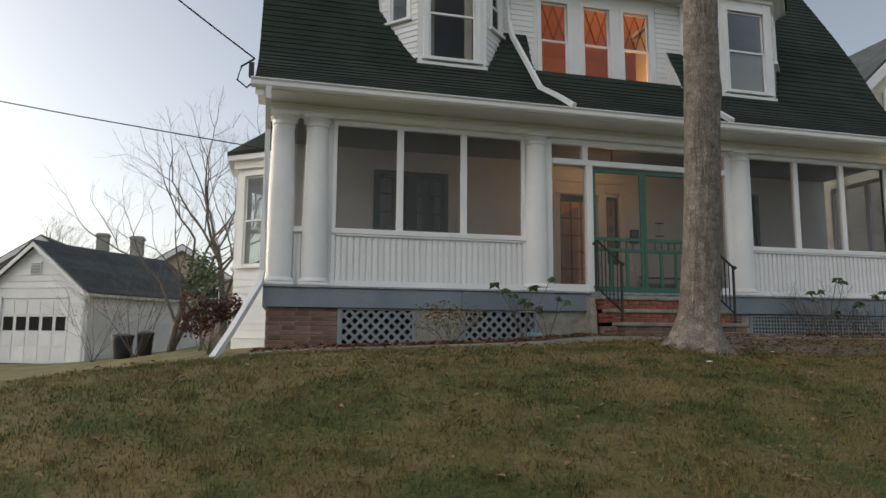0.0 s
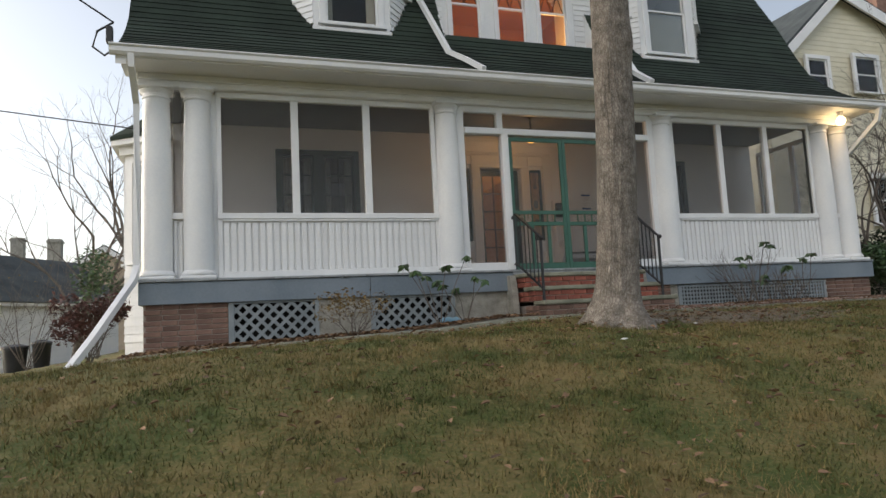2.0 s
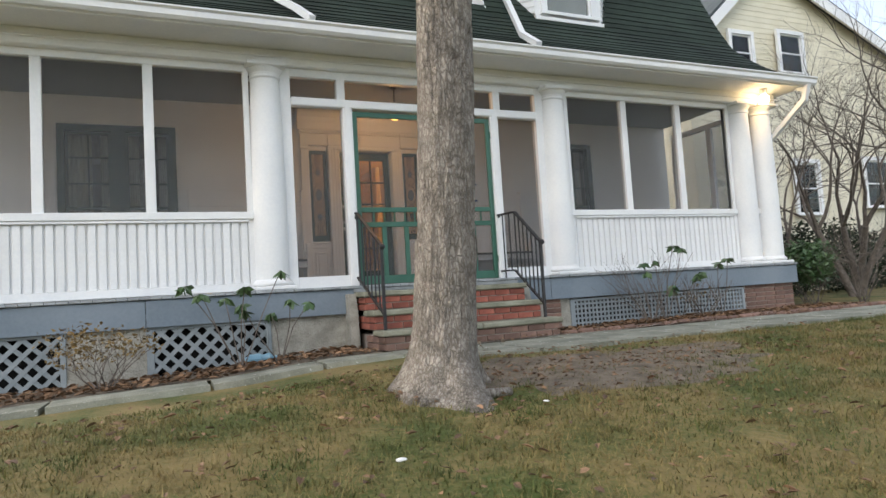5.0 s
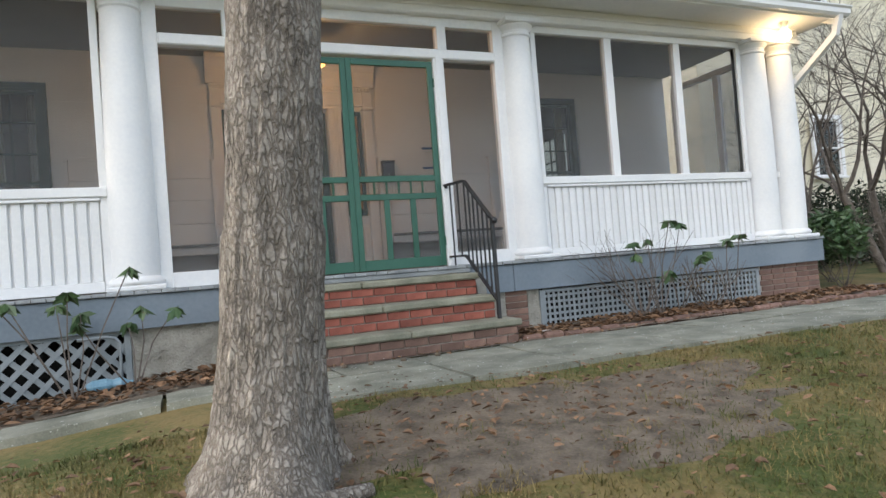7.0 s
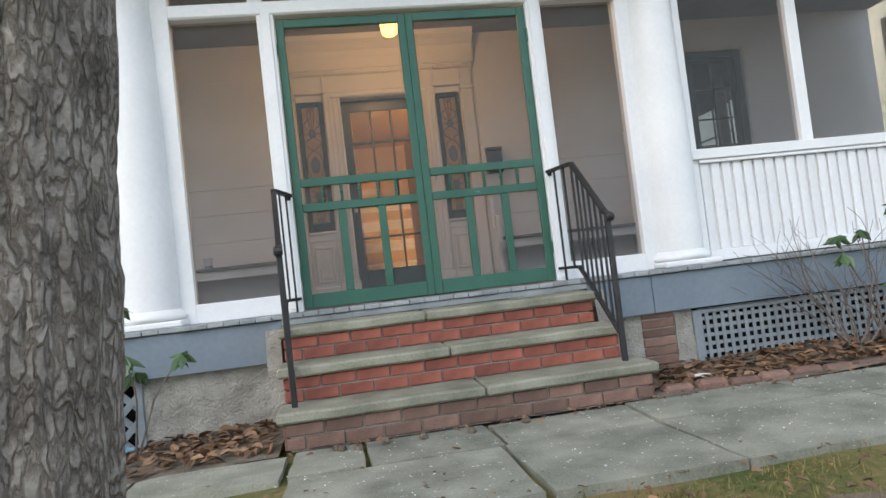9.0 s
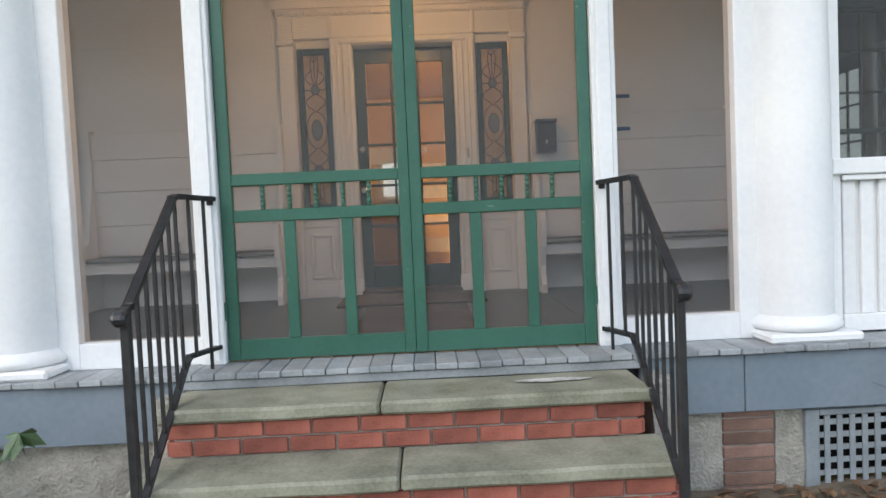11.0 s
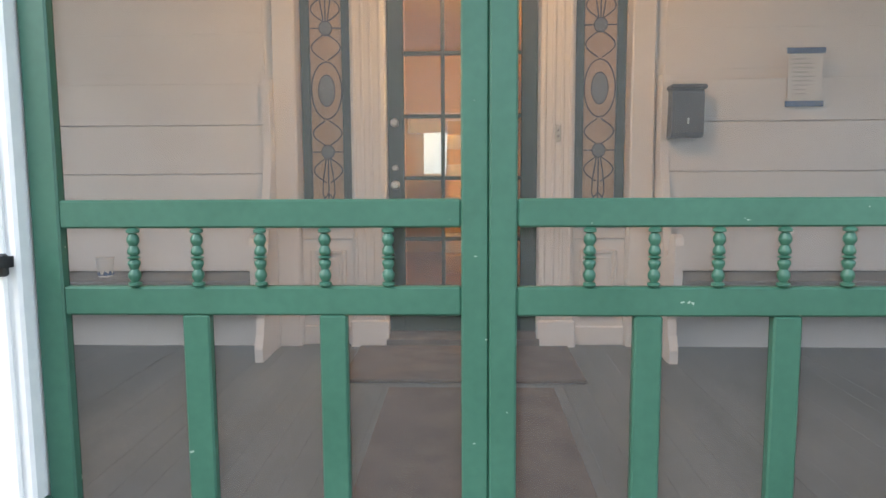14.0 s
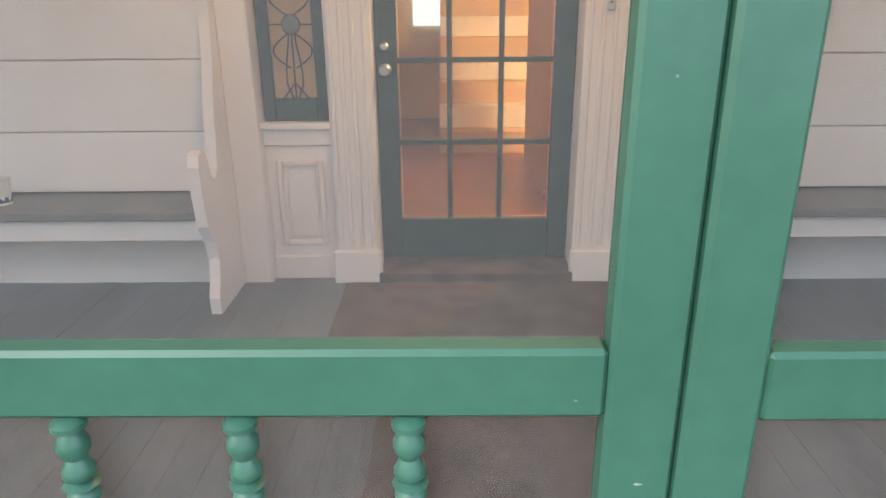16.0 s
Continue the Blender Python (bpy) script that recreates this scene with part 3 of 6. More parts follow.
def screen_bay(m, x0, x1, panes, rail=True):
    """Screened bay in a porch-side frame m between x0 and x1: posts, sill, slatted panel and screens."""
    bay = place(new("screened_bay", mesh_of("screened_bay", bmesh.new(), WHITE)), house)
    zt, zb = 3.245, 1.665
    box("head", x0, x1, 0.0, 0.09, zt, 3.325, WHITE, bay, m=m)
    box("end_post", x0, x0 + 0.06, 0.0, 0.09, 0.8, zt, WHITE, bay, m=m)
    box("end_post", x1 - 0.06, x1, 0.0, 0.09, 0.8, zt, WHITE, bay, m=m)
    box("window_sill", x0, x1, -0.03, 0.1, 1.585, zb, WHITE, bay, m=m, bevel=0.006)
    box("sill_moulding", x0 + 0.06, x1 - 0.06, -0.018, 0.0, 1.555, 1.582, WHITE, bay, m=m)
    box("bottom_rail", x0 + 0.06, x1 - 0.06, -0.012, 0.08, 0.8, 0.885, WHITE, bay, m=m)
    box("panel_backing", x0 + 0.06, x1 - 0.06, 0.031, 0.06, 0.885, 1.584, WHITE, bay, m=m, bevel=0)
    n = max(1, round((x1 - x0 - 0.12) / 0.092))
    w = (x1 - x0 - 0.12) / n
    bm = bmesh.new()
    cuboid(bm, 0, w - 0.024, 0.008, 0.03, 0.886, 1.556, 0.004)
    slat = mesh_of("slat", bm, WHITEV)
    for i in range(n):
        o = place(new("slat", slat), bay)
        o.matrix_basis = m @ Matrix.Translation((x0 + 0.06 + w * i + 0.013, 0, 0))
    step = (x1 - x0 - 0.12 + 0.1) / panes
    for i in range(panes):
        a = x0 + 0.06 + step * i
        if i:
            box("mullion", a - 0.1, a, 0.005, 0.085, zb, zt, WHITE, bay, m=m)
        b = a + step - 0.1
        box("insect_screen", a, b, 0.045, 0.047, zb, zt, SCREEN, bay, m=m, bevel=0)
    return bay


ident = Matrix.Identity(4)
screen_bay(ident, -5.16, -2.09, 3)
screen_bay(ident, 2.10, 5.16, 3)
for x in (-5.65, 5.65):
    b = place(new("narrow_screen", mesh_of("narrow_screen", bmesh.new(), WHITE)), house)
    box("insect_screen", x - 0.05, x + 0.05, 0.045, 0.047, 1.665, 3.325, SCREEN, b, bevel=0)
    box("panel_backing", x - 0.1, x + 0.1, 0.045, 0.06, 0.8, 1.584, WHITE, b)
    box("window_sill", x - 0.1, x + 0.1, -0.02, 0.1, 1.585, 1.665, WHITE, b)
    for k in (-0.05, 0.02):
        box("slat", x + k, x + k + 0.035, 0.015, 0.042, 0.81, 1.56, WHITEV, b)
west, east = oriented((-5.95, WY), (-5.95, 0.2)), oriented((5.95, 0.2), (5.95, WY))
screen_bay(west, 0.0, 1.8, 2)
screen_bay(east, 0.0, 1.8, 2)
for x0 in (-5.16, 5.10):
    box("column_filler", x0 - 0.08 if x0 < 0 else x0, x0 if x0 < 0 else x0 + 0.14, 0.03, 0.09, 0.8, 3.325, WHITE, house)

# entrance bay: posts, sidelights, transoms
ent = place(new("entrance_frame", mesh_of("entrance_frame", bmesh.new(), WHITE)), house)
for s in (-1, 1):
    a, b = sorted((s * 0.918, s * 1.035))
    box("door_post", a, b, -0.035, 0.10, DZ, 2.95, WHITE, ent, bevel=0.006)
    a, b = sorted((s * 0.94, s * 1.01))
    box("post_moulding", a, b, -0.047, -0.035, DZ + 0.02, 2.94, WHITE, ent)
    a, b = sorted((s * 1.63, s * 1.75))
    box("side_post", a, b, -0.01, 0.10, DZ, 3.325, WHITE, ent)
    a, b = sorted((s * 1.035, s * 1.63))
    box("sidelight_sill", a, b, -0.01, 0.09, DZ, 0.92, WHITE, ent)
    box("insect_screen", a, b, 0.045, 0.047, 0.92, 2.885, SCREEN, ent, bevel=0)
    box("insect_screen", a, b - 0.03 if s < 0 else b, 0.045, 0.047, 2.99, 3.226, SCREEN, ent, bevel=0)
    a, b = sorted((s * 0.99, s * 1.09))
    box("transom_mullion", a, b, -0.015, 0.09, 2.985, 3.23, WHITE, ent)
box("transom_bar", -1.63, 1.63, -0.045, 0.10, 2.885, 2.985, WHITE, ent, bevel=0.012)
box("transom_head", -1.63, 1.63, -0.01, 0.09, 3.228, 3.325, WHITE, ent)
box("insect_screen", -0.99, 0.99, 0.045, 0.047, 2.985, 3.23, SCREEN, ent, bevel=0)

# roof courses, cut round the dormers
BAYX = 3.08


def free_spans(y):
    cut = []
    if y > 0.95:
        cut.append((-1.5, 1.5))
    if y > 1.44:
        cut.append((-2.3, 2.3))
    if y > 0.9:
        h = min(1.15, 0.62 + (y - 0.9))
        cut += [(-BAYX - h, -BAYX + h), (2.98 - h, 2.98 + h)]
    if y > 2.9:
        cut = []
    cut.sort()
    spans, x = [], -6.33
    for a, b in cut:
        if a > x:
            spans.append((x, a))
        x = max(x, b)
    spans.append((x, 6.33))
    return spans


roof = place(new("roof", mesh_of("roof", bmesh.new(), SHING)), house, "dark green asphalt shingle roof with flared eaves")
pts, dense = [], []
for (a, za), (b, zb) in zip(PROFILE[:10], PROFILE[1:11]):
    n = max(1, round(math.hypot(b - a, zb - za) / 0.135))
    pts += [(a + (b - a) * k / n, za + (zb - za) * k / n) for k in range(n)]
for (y0, z0), (y1, z1) in zip(pts, pts[1:]):
    ym = (y0 + y1) / 2
    d = Vector((0, y1 - y0, z1 - z0)).normalized()
    nrm = Vector((0, -d.z, d.y))
    for a, b in free_spans(ym):
        bm = bmesh.new()
        n = max(1, int((b - a) / 0.3))
        lo, lu, hi = [], [], []
        for i in range(n + 1):
            x = a + (b - a) * i / n
            j = random.uniform(-0.007, 0.007)
            p, q = Vector((x, y0, z0)) + d * j, Vector((x, y1, z1)) + d * 0.02
            lo.append(bm.verts.new(p + nrm * 0.016))
            lu.append(bm.verts.new(p - nrm * 0.01))
            hi.append(bm.verts.new(q + nrm * 0.002))
        for i in range(n):
            bm.faces.new((lo[i], lo[i + 1], hi[i + 1], hi[i]))
            bm.faces.new((lu[i], lu[i + 1], lo[i + 1], lo[i]))
        part("shingle_course", bm, SHING, roof)
bm = bmesh.new()
prism(bm, PROFILE[9:] + [(9.9, 4.1), (7.9, 8.4), (5.6, 9.7), (3.1, 8.4)], -6.33, 6.33, "x")
part("upper_roof", bm, SHING, roof)
# flat green apron in front of the centre windows
bm = bmesh.new()
prism(bm, [(0.93, 4.78), (1.46, 4.88), (1.46, 4.74), (0.93, 4.68)], -1.5, 1.5, "x")
part("apron", bm, SHING, roof)
for s in (-1, 1):
    bm = bmesh.new()
    prism(bm, [(0.93, 4.82), (1.44, 4.95), (1.44, 5.78)], s * 1.5, s * 1.52, "x")
    part("notch_cheek", bm, WHITE, roof)

# centre dormer wall with three warm-lit windows
cd = place(new("centre_dormer", mesh_of("centre_dormer", bmesh.new(), WHITE)), house)
CW = oriented((0, 1.44), (1, 1.44))
xw = [(-1.20, -0.64), (-0.30, 0.26), (0.56, 1.12)]
edges = [-2.3] + [v for p in xw for v in p] + [2.3]
for a, b in zip(edges[::2], edges[1::2]):
    zb = 4.85 if abs((a + b) / 2) < 1.4 else 5.0
    box("dormer_wall", a, b, 1.44, 1.54, zb, 6.95, WHITE, cd)
for a, b in xw:
    box("dormer_wall", a, b, 1.44, 1.54, 6.5, 6.95, WHITE, cd)
    sash_window(cd, CW, a, b, 4.94, 6.5, 0.07, lattice=True)
clapboards(cd, (-2.3, 1.44), (-1.36, 1.44), 5.0, 6.8, 0.105, WHITEV)
clapboards(cd, (1.28, 1.44), (2.3, 1.44), 5.0, 6.8, 0.105, WHITEV)
box("dormer_cornice", -2.3, 2.3, 1.06, 1.44, 6.82, 6.9, WHITE, cd)
box("dormer_roof", -2.4, 2.4, 1.0, 3.2, 6.9, 7.02, SHING, cd)
bm = bmesh.new()
cuboid(bm, -2.25, 2.25, 1.55, 4.6, 4.7, 6.88)
bmesh.ops.delete(bm, geom=[f for f in bm.faces if f.calc_center_median().y < 1.6], context="FACES")
part("bedroom_lining", bm, mat("terracotta_plaster", (0.50, 0.24, 0.09), (0.60, 0.31, 0.13), 0.85, scale=2, bump=0.03), cd)


def bay_dormer(cx):
    d = place(new("bay_dormer", mesh_of("bay_dormer", bmesh.new(), WHITE)), house)
    p = [(cx - 1.17, 1.47), (cx - 0.62, 0.92), (cx + 0.62, 0.92), (cx + 1.17, 1.47)]
    # front
    F = oriented(p[1], p[2])
    for a, b in ((0.0, 0.2), (1.04, 1.24)):
        box("dormer_wall", a, b, 0.0, 0.1, 4.78, 6.85, WHITE, d, m=F)
    box("dormer_wall", 0.2, 1.04, 0.0, 0.1, 6.55, 6.85, WHITE, d, m=F)
    sash_window(d, F, 0.2, 1.04, 4.88, 6.55, 0.1, lower=SHADE if cx > 0 else None)
    box("flashing_board", -0.02, 1.26, -0.05, 0.02, 4.74, 4.80, WHITE, d, m=F)
    for a, b in ((p[0], p[1]), (p[2], p[3])):
        S = oriented(a, b)
        L = 0.778
        box("dormer_wall", 0.0, 0.2, 0.0, 0.08, 4.85, 6.85, WHITE, d, m=S)
        box("dormer_wall", 0.56, L, 0.0, 0.08, 4.85, 6.85, WHITE, d, m=S)
        box("dormer_wall", 0.2, 0.56, 0.0, 0.08, 4.85, 5.62, WHITE, d, m=S)
        box("dormer_wall", 0.2, 0.56, 0.0, 0.08, 6.55, 6.85, WHITE, d, m=S)
        A, B = Vector(a), Vector(b)
        u = (B - A).normalized()
        clapboards(d, tuple(A), tuple(B), 4.85, 5.56, 0.105, WHITEV)
        clapboards(d, tuple(A), tuple(A + u * 0.13), 5.56, 6.75, 0.105, WHITEV)
        clapboards(d, tuple(A + u * 0.63), tuple(B), 5.56, 6.75, 0.105, WHITEV)
        sash_window(d, S, 0.2, 0.56, 5.62, 6.55, 0.07)
    for s, q in ((-1, p[0]), (1, p[3])):
        box("dormer_cheek", q[0] - 0.05, q[0] + 0.05, 1.47, 3.0, 4.9, 6.85, WHITE, d)
    grow = lambda k: [(cx - 1.17 - k, 1.47 - k * 0.4), (cx - 0.62 - k * 0.5, 0.92 - k), (cx + 0.62 + k * 0.5, 0.92 - k), (cx + 1.17 + k, 1.47 - k * 0.4), (cx + 1.17 + k, 3.1), (cx - 1.17 - k, 3.1)]
    for k, z0, z1, m_ in ((0.05, 6.78, 6.86, WHITE), (0.14, 6.86, 6.92, WHITE), (0.24, 6.92, 7.02, WHITE), (0.28, 7.02, 7.08, SHING)):
        bm = bmesh.new()
        prism(bm, grow(k), z0, z1, "z")
        part("cornice" if m_ is WHITE else "dormer_roof", bm, m_, d)
    # faces coloured dark in place of an unlit room
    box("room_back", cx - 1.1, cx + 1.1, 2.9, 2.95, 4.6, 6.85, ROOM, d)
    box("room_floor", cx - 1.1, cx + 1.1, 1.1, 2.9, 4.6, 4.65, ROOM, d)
    if cx < 0:
        for x in (cx - 0.42, cx + 0.28):
            box("curtain", x, x + 0.14, 1.12, 1.15, 4.9, 6.5, CURTAIN, d)


bay_dormer(-BAYX)
bay_dormer(2.98)

# downspouts
for s in (-1, 1):
    pipe("downspout", [(s * 1.86, 1.36, 6.85), (s * 1.87, 1.36, 5.95), (s * 1.84, 1.24, 5.62), (s * 1.68, 0.32, 4.30), (s * 1.52, 0.0, 4.06), (s * 1.45, -0.5, 3.72)], 0.052, WHITE, house, "white rectangular downspout", square=True)
pipe("downspout", [(-6.12, -0.62, 3.52), (-6.12, -0.6, 3.38), (-6.12, -0.14, 3.05), (-6.12, -0.12, 0.98), (-6.14, -0.3, 0.78), (-6.45, -1.0, 0.12), (-6.62, -1.35, -0.2)], 0.052, WHITE, house, "white rectangular downspout", square=True)
pipe("downspout", [(6.2, -0.62, 3.52), (6.2, -0.55, 3.3), (6.12, 0.25, 2.65), (6.12, 0.3, -0.1)], 0.052, WHITE, house, "white rectangular downspout", square=True)

# west side bay window
wb = place(new("side_bay", mesh_of("side_bay", bmesh.new(), WHITE)), house)
bp = [(-6.0, 5.3), (-6.75, 4.7), (-6.75, 3.6), (-6.0, 3.0)]
for a, b, w0, w1 in ((bp[0], bp[1], 0.2, 0.76), (bp[1], bp[2], 0.2, 0.9), (bp[2], bp[3], 0.2, 0.76)):
    S = oriented(a, b)
    L = (Vector(b) - Vector(a)).length
    box("bay_wall", 0, w0, 0, 0.1, -0.3, 3.35, WHITE, wb, m=S)
    box("bay_wall", w1, L, 0, 0.1, -0.3, 3.35, WHITE, wb, m=S)
    box("bay_wall", w0, w1, 0, 0.1, -0.3, 1.35, WHITE, wb, m=S)
    box("bay_wall", w0, w1, 0, 0.1, 3.15, 3.35, WHITE, wb, m=S)
    clapboards(wb, a, b, 0.0, 1.25, 0.14, WHITEV)
    sash_window(wb, S, w0, w1, 1.38, 3.15, 0.08)
for k, z0, z1, m_ in ((0.08, 3.3, 3.45, WHITE), (0.2, 3.45, 3.55, WHITE), (0.22, 3.55, 3.62, SHING)):
    bm = bmesh.new()
    prism(bm, [(-6.0, 5.3 + k), (-6.75 - k, 4.7 + k * 0.6), (-6.75 - k, 3.6 - k * 0.6), (-6.0, 3.0 - k)], z0, z1, "z")
    part("cornice" if m_ is WHITE else "bay_roof", bm, m_, wb)
bm = bmesh.new()
lo = [bm.verts.new(v) for v in ((-6.0, 5.5, 3.62), (-6.97, 4.83, 3.62), (-6.97, 3.47, 3.62), (-6.0, 2.8, 3.62))]
hi = [bm.verts.new(v) for v in ((-6.0, 4.7, 4.3), (-6.0, 3.6, 4.3))]
for f in ((lo[0], lo[1], hi[0]), (lo[1], lo[2], hi[1], hi[0]), (lo[2], lo[3], hi[1])):
    bm.faces.new(f)
part("bay_roof", bm, SHING, wb)
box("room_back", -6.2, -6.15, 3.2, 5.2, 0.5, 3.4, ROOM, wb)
clapboards(house, (-6.0, 9.5), (-6.0, 5.3), 0.8, 3.6, 0.14, WHITEV)
clapboards(house, (-6.0, 3.0), (-6.0, 2.2), 0.8, 3.6, 0.14, WHITEV)

# foundation skirt: piers, stucco, lattice
FY = -0.15


def brick_pier(x0, x1, z0, z1, y):
    w, h = 0.205, 0.0667
    nb = max(1, round((x1 - x0) / w))
    w = (x1 - x0) / nb
    pier = place(new("brick_pier", mesh_of("brick_pier", bmesh.new(), MORTAR)), house)
    box("mortar_bed", x0, x1, y + 0.012, y + 0.25, z0, z1, MORTAR, pier, bevel=0)
    bm = bmesh.new()
    cuboid(bm, 0.005, w - 0.005, 0, 0.09, 0.005, h - 0.005, 0.004)
    full = mesh_of("brick", bm, OLDBRICK)
    r = 0
    z = z0
    while z < z1 - h * 0.6:
        for i in range(nb):
            o = place(new("brick", full), pier)
            o.location = (x0 + w * i + (0.0 if r % 2 else w * 0.12 * (1 if i < nb - 1 else 0)), y + random.uniform(-0.003, 0.004), z)
        z += h
        r += 1


brick_pier(-6.05, -5.05, -0.25, 0.48, FY)
brick_pier(5.0, 6.05, -0.1, 0.48, FY)
brick_pier(1.46, 1.72, -0.1, 0.48, FY - 0.004)
for a, b in ((-3.9, -3.2), (-1.98, -1.06), (1.06, 1.46), (1.72, 1.86)):
    bm = bmesh.new()
    n = 14
    g = [[bm.verts.new((a + (b - a) * i / n, FY + 0.012 * noise.noise(Vector((a + (b - a) * i / n * 6, k * 0.5, 2))), -0.35 + 0.83 * k / 14)) for i in range(n + 1)] for k in range(15)]
    for p, q in zip(g, g[1:]):
        for i in range(n):
            bm.faces.new((p[i], p[i + 1], q[i + 1], q[i]))
    part("foundation_stone", bm, STUCCO, house, "rough grey stucco foundation")
    box("foundation_core", a, b, FY + 0.02, 0.12, -0.4, 0.48, STUCCO, house)
for s in (-1, 1):
    bm = bmesh.new()
    prism(bm, [(-0.16, -0.1), (-0.16, 0.7), (-0.30, 0.7), (-0.36, 0.45), (-0.38, -0.1)], s * 1.065, s * 1.16, "x")
    part("step_cheek", bm, STUCCO, house)


def lattice(x0, x1, z0, z1, diagonal, pitch, wide):
    lp = place(new("lattice_panel", mesh_of("lattice_panel", bmesh.new(), LATT)), house, "grey painted wooden lattice panel")
    # black sheet painted in for the shade under the porch
    box("lattice_shade_sheet", x0, x1, 0.08, 0.1, z0, z1, DARK, lp, bevel=0)
    for a, b in ((x0, x0 + 0.07), (x1 - 0.05, x1)):
        box("lattice_frame", a, b, FY - 0.015, FY + 0.02, z0, z1, LATT, lp)
    box("lattice_frame", x0 + 0.07, x1 - 0.05, FY - 0.015, FY + 0.02, z1 - 0.03, z1, LATT, lp)
    x0, x1 = x0 + 0.05, x1 - 0.04
    segs = []
    if diagonal:
        k = x0 - (z1 - z0)
        while k < x1:
            for s in (1, -1):
                t0, t1 = max(0, x0 - k), min(z1 - z0, x1 - k)
                if t1 - t0 > 0.05:
                    if s > 0:
                        segs.append(((k + t0, z0 + t0), (k + t1, z0 + t1), 0))
                    else:
                        segs.append(((k + t0, z1 - t0), (k + t1, z1 - t1), 1))
            k += pitch
    else:
        k = x0 + pitch
        while k < x1:
            segs.append(((k, z0), (k, z1), 0))
            k += pitch
        k = z0 + pitch
        while k < z1:
            segs.append(((x0, k), (x1, k), 1))
            k += pitch
    for (ax, az), (bx, bz), layer in segs:
        L = math.hypot(bx - ax, bz - az)
        m = Matrix.Translation((ax, FY + 0.008 * layer - 0.006, az)) @ Matrix.Rotation(-math.atan2(bz - az, bx - ax), 4, "Y")
        bm = bmesh.new()
        cuboid(bm, 0, L, 0, 0.007, -wide / 2, wide / 2, 0, m)
        part("slat", bm, LATT, lp)


lattice(-5.05, -3.9, -0.2, 0.48, True, 0.155, 0.042)
lattice(-3.2, -1.98, -0.12, 0.48, True, 0.155, 0.042)
lattice(1.86, 4.98, 0.02, 0.46, False, 0.062, 0.026)

# ---------------------------------------------------------------- front steps
steps = thing("front_steps", (0, -0.8, 0.07), "brick front steps with worn bluestone treads", "steps")
for i, (yf, zt, xa, xb) in enumerate(((-1.13, 0.302, -1.05, 1.09), (-0.845, 0.507, -1.055, 1.03), (-0.557, 0.713, -1.06, 1.0))):
    yb = -0.2 if i == 2 else yf + 0.34
    cuts = [xa, -0.135 if i == 2 else 0.08 if i == 0 else -0.05, xb]
    for a, b in zip(cuts, cuts[1:]):
        bm = bmesh.new()
        cuboid(bm, a, b - (0.006 if b < xb else 0), yf, yb, zt - 0.058, zt, 0.012)
        bmesh.ops.subdivide_edges(bm, edges=[e for e in bm.edges if abs((e.verts[0].co - e.verts[1].co).x) > 0.5], cuts=12)
        for v in bm.verts:
            v.co += Vector((0, 0.007 * noise.noise(v.co * 5), 0.005 * noise.noise(v.co * 4 + Vector((9, 0, 0)))))
        part("tread", bm, STONE, steps, "worn grey-green bluestone tread")
    box("riser_core", xa + 0.06, xb - 0.06, yf + 0.045, -0.16, zt - 0.21, zt - 0.058, MORTAR, steps, bevel=0)
    w = (xb - xa - 0.08) / 10
    bm = bmesh.new()
    cuboid(bm, 0.005, w - 0.005, 0, 0.09, 0.004, 0.066, 0.004)
    full = mesh_of("brick", bm, BRICK if i else OLDBRICK)
    bm = bmesh.new()
    cuboid(bm, 0.005, w / 2 - 0.005, 0, 0.09, 0.004, 0.066, 0.004)
    half = mesh_of("brick", bm, BRICK if i else OLDBRICK)
    for r in range(2):
        z = zt - 0.058 - 0.073 * (r + 1)
        xs_ = [(xa + 0.04 + w * (k + (0.5 if r else 0)), full) for k in range(10 - r)]
        if r:
            xs_ += [(xa + 0.04, half), (xb - 0.04 - w / 2, half)]
        for x, me in xs_:
            o = place(new("brick", me), steps)
            o.matrix_basis = Matrix.Translation((x, yf + 0.03 + random.uniform(-0.003, 0.003), z))
        for k in range(3):
            for sx in (xa + 0.03, xb - 0.03):
                o = place(new("brick", full), steps)
                if sx < 0:
                    o.matrix_basis = Matrix.Translation((sx, yf + 0.036 + w * (k + 1), z)) @ Matrix.Rotation(-math.pi / 2, 4, "Z")
                else:
                    o.matrix_basis = Matrix.Translation((sx, yf + 0.036 + w * k, z)) @ Matrix.Rotation(math.pi / 2, 4, "Z")


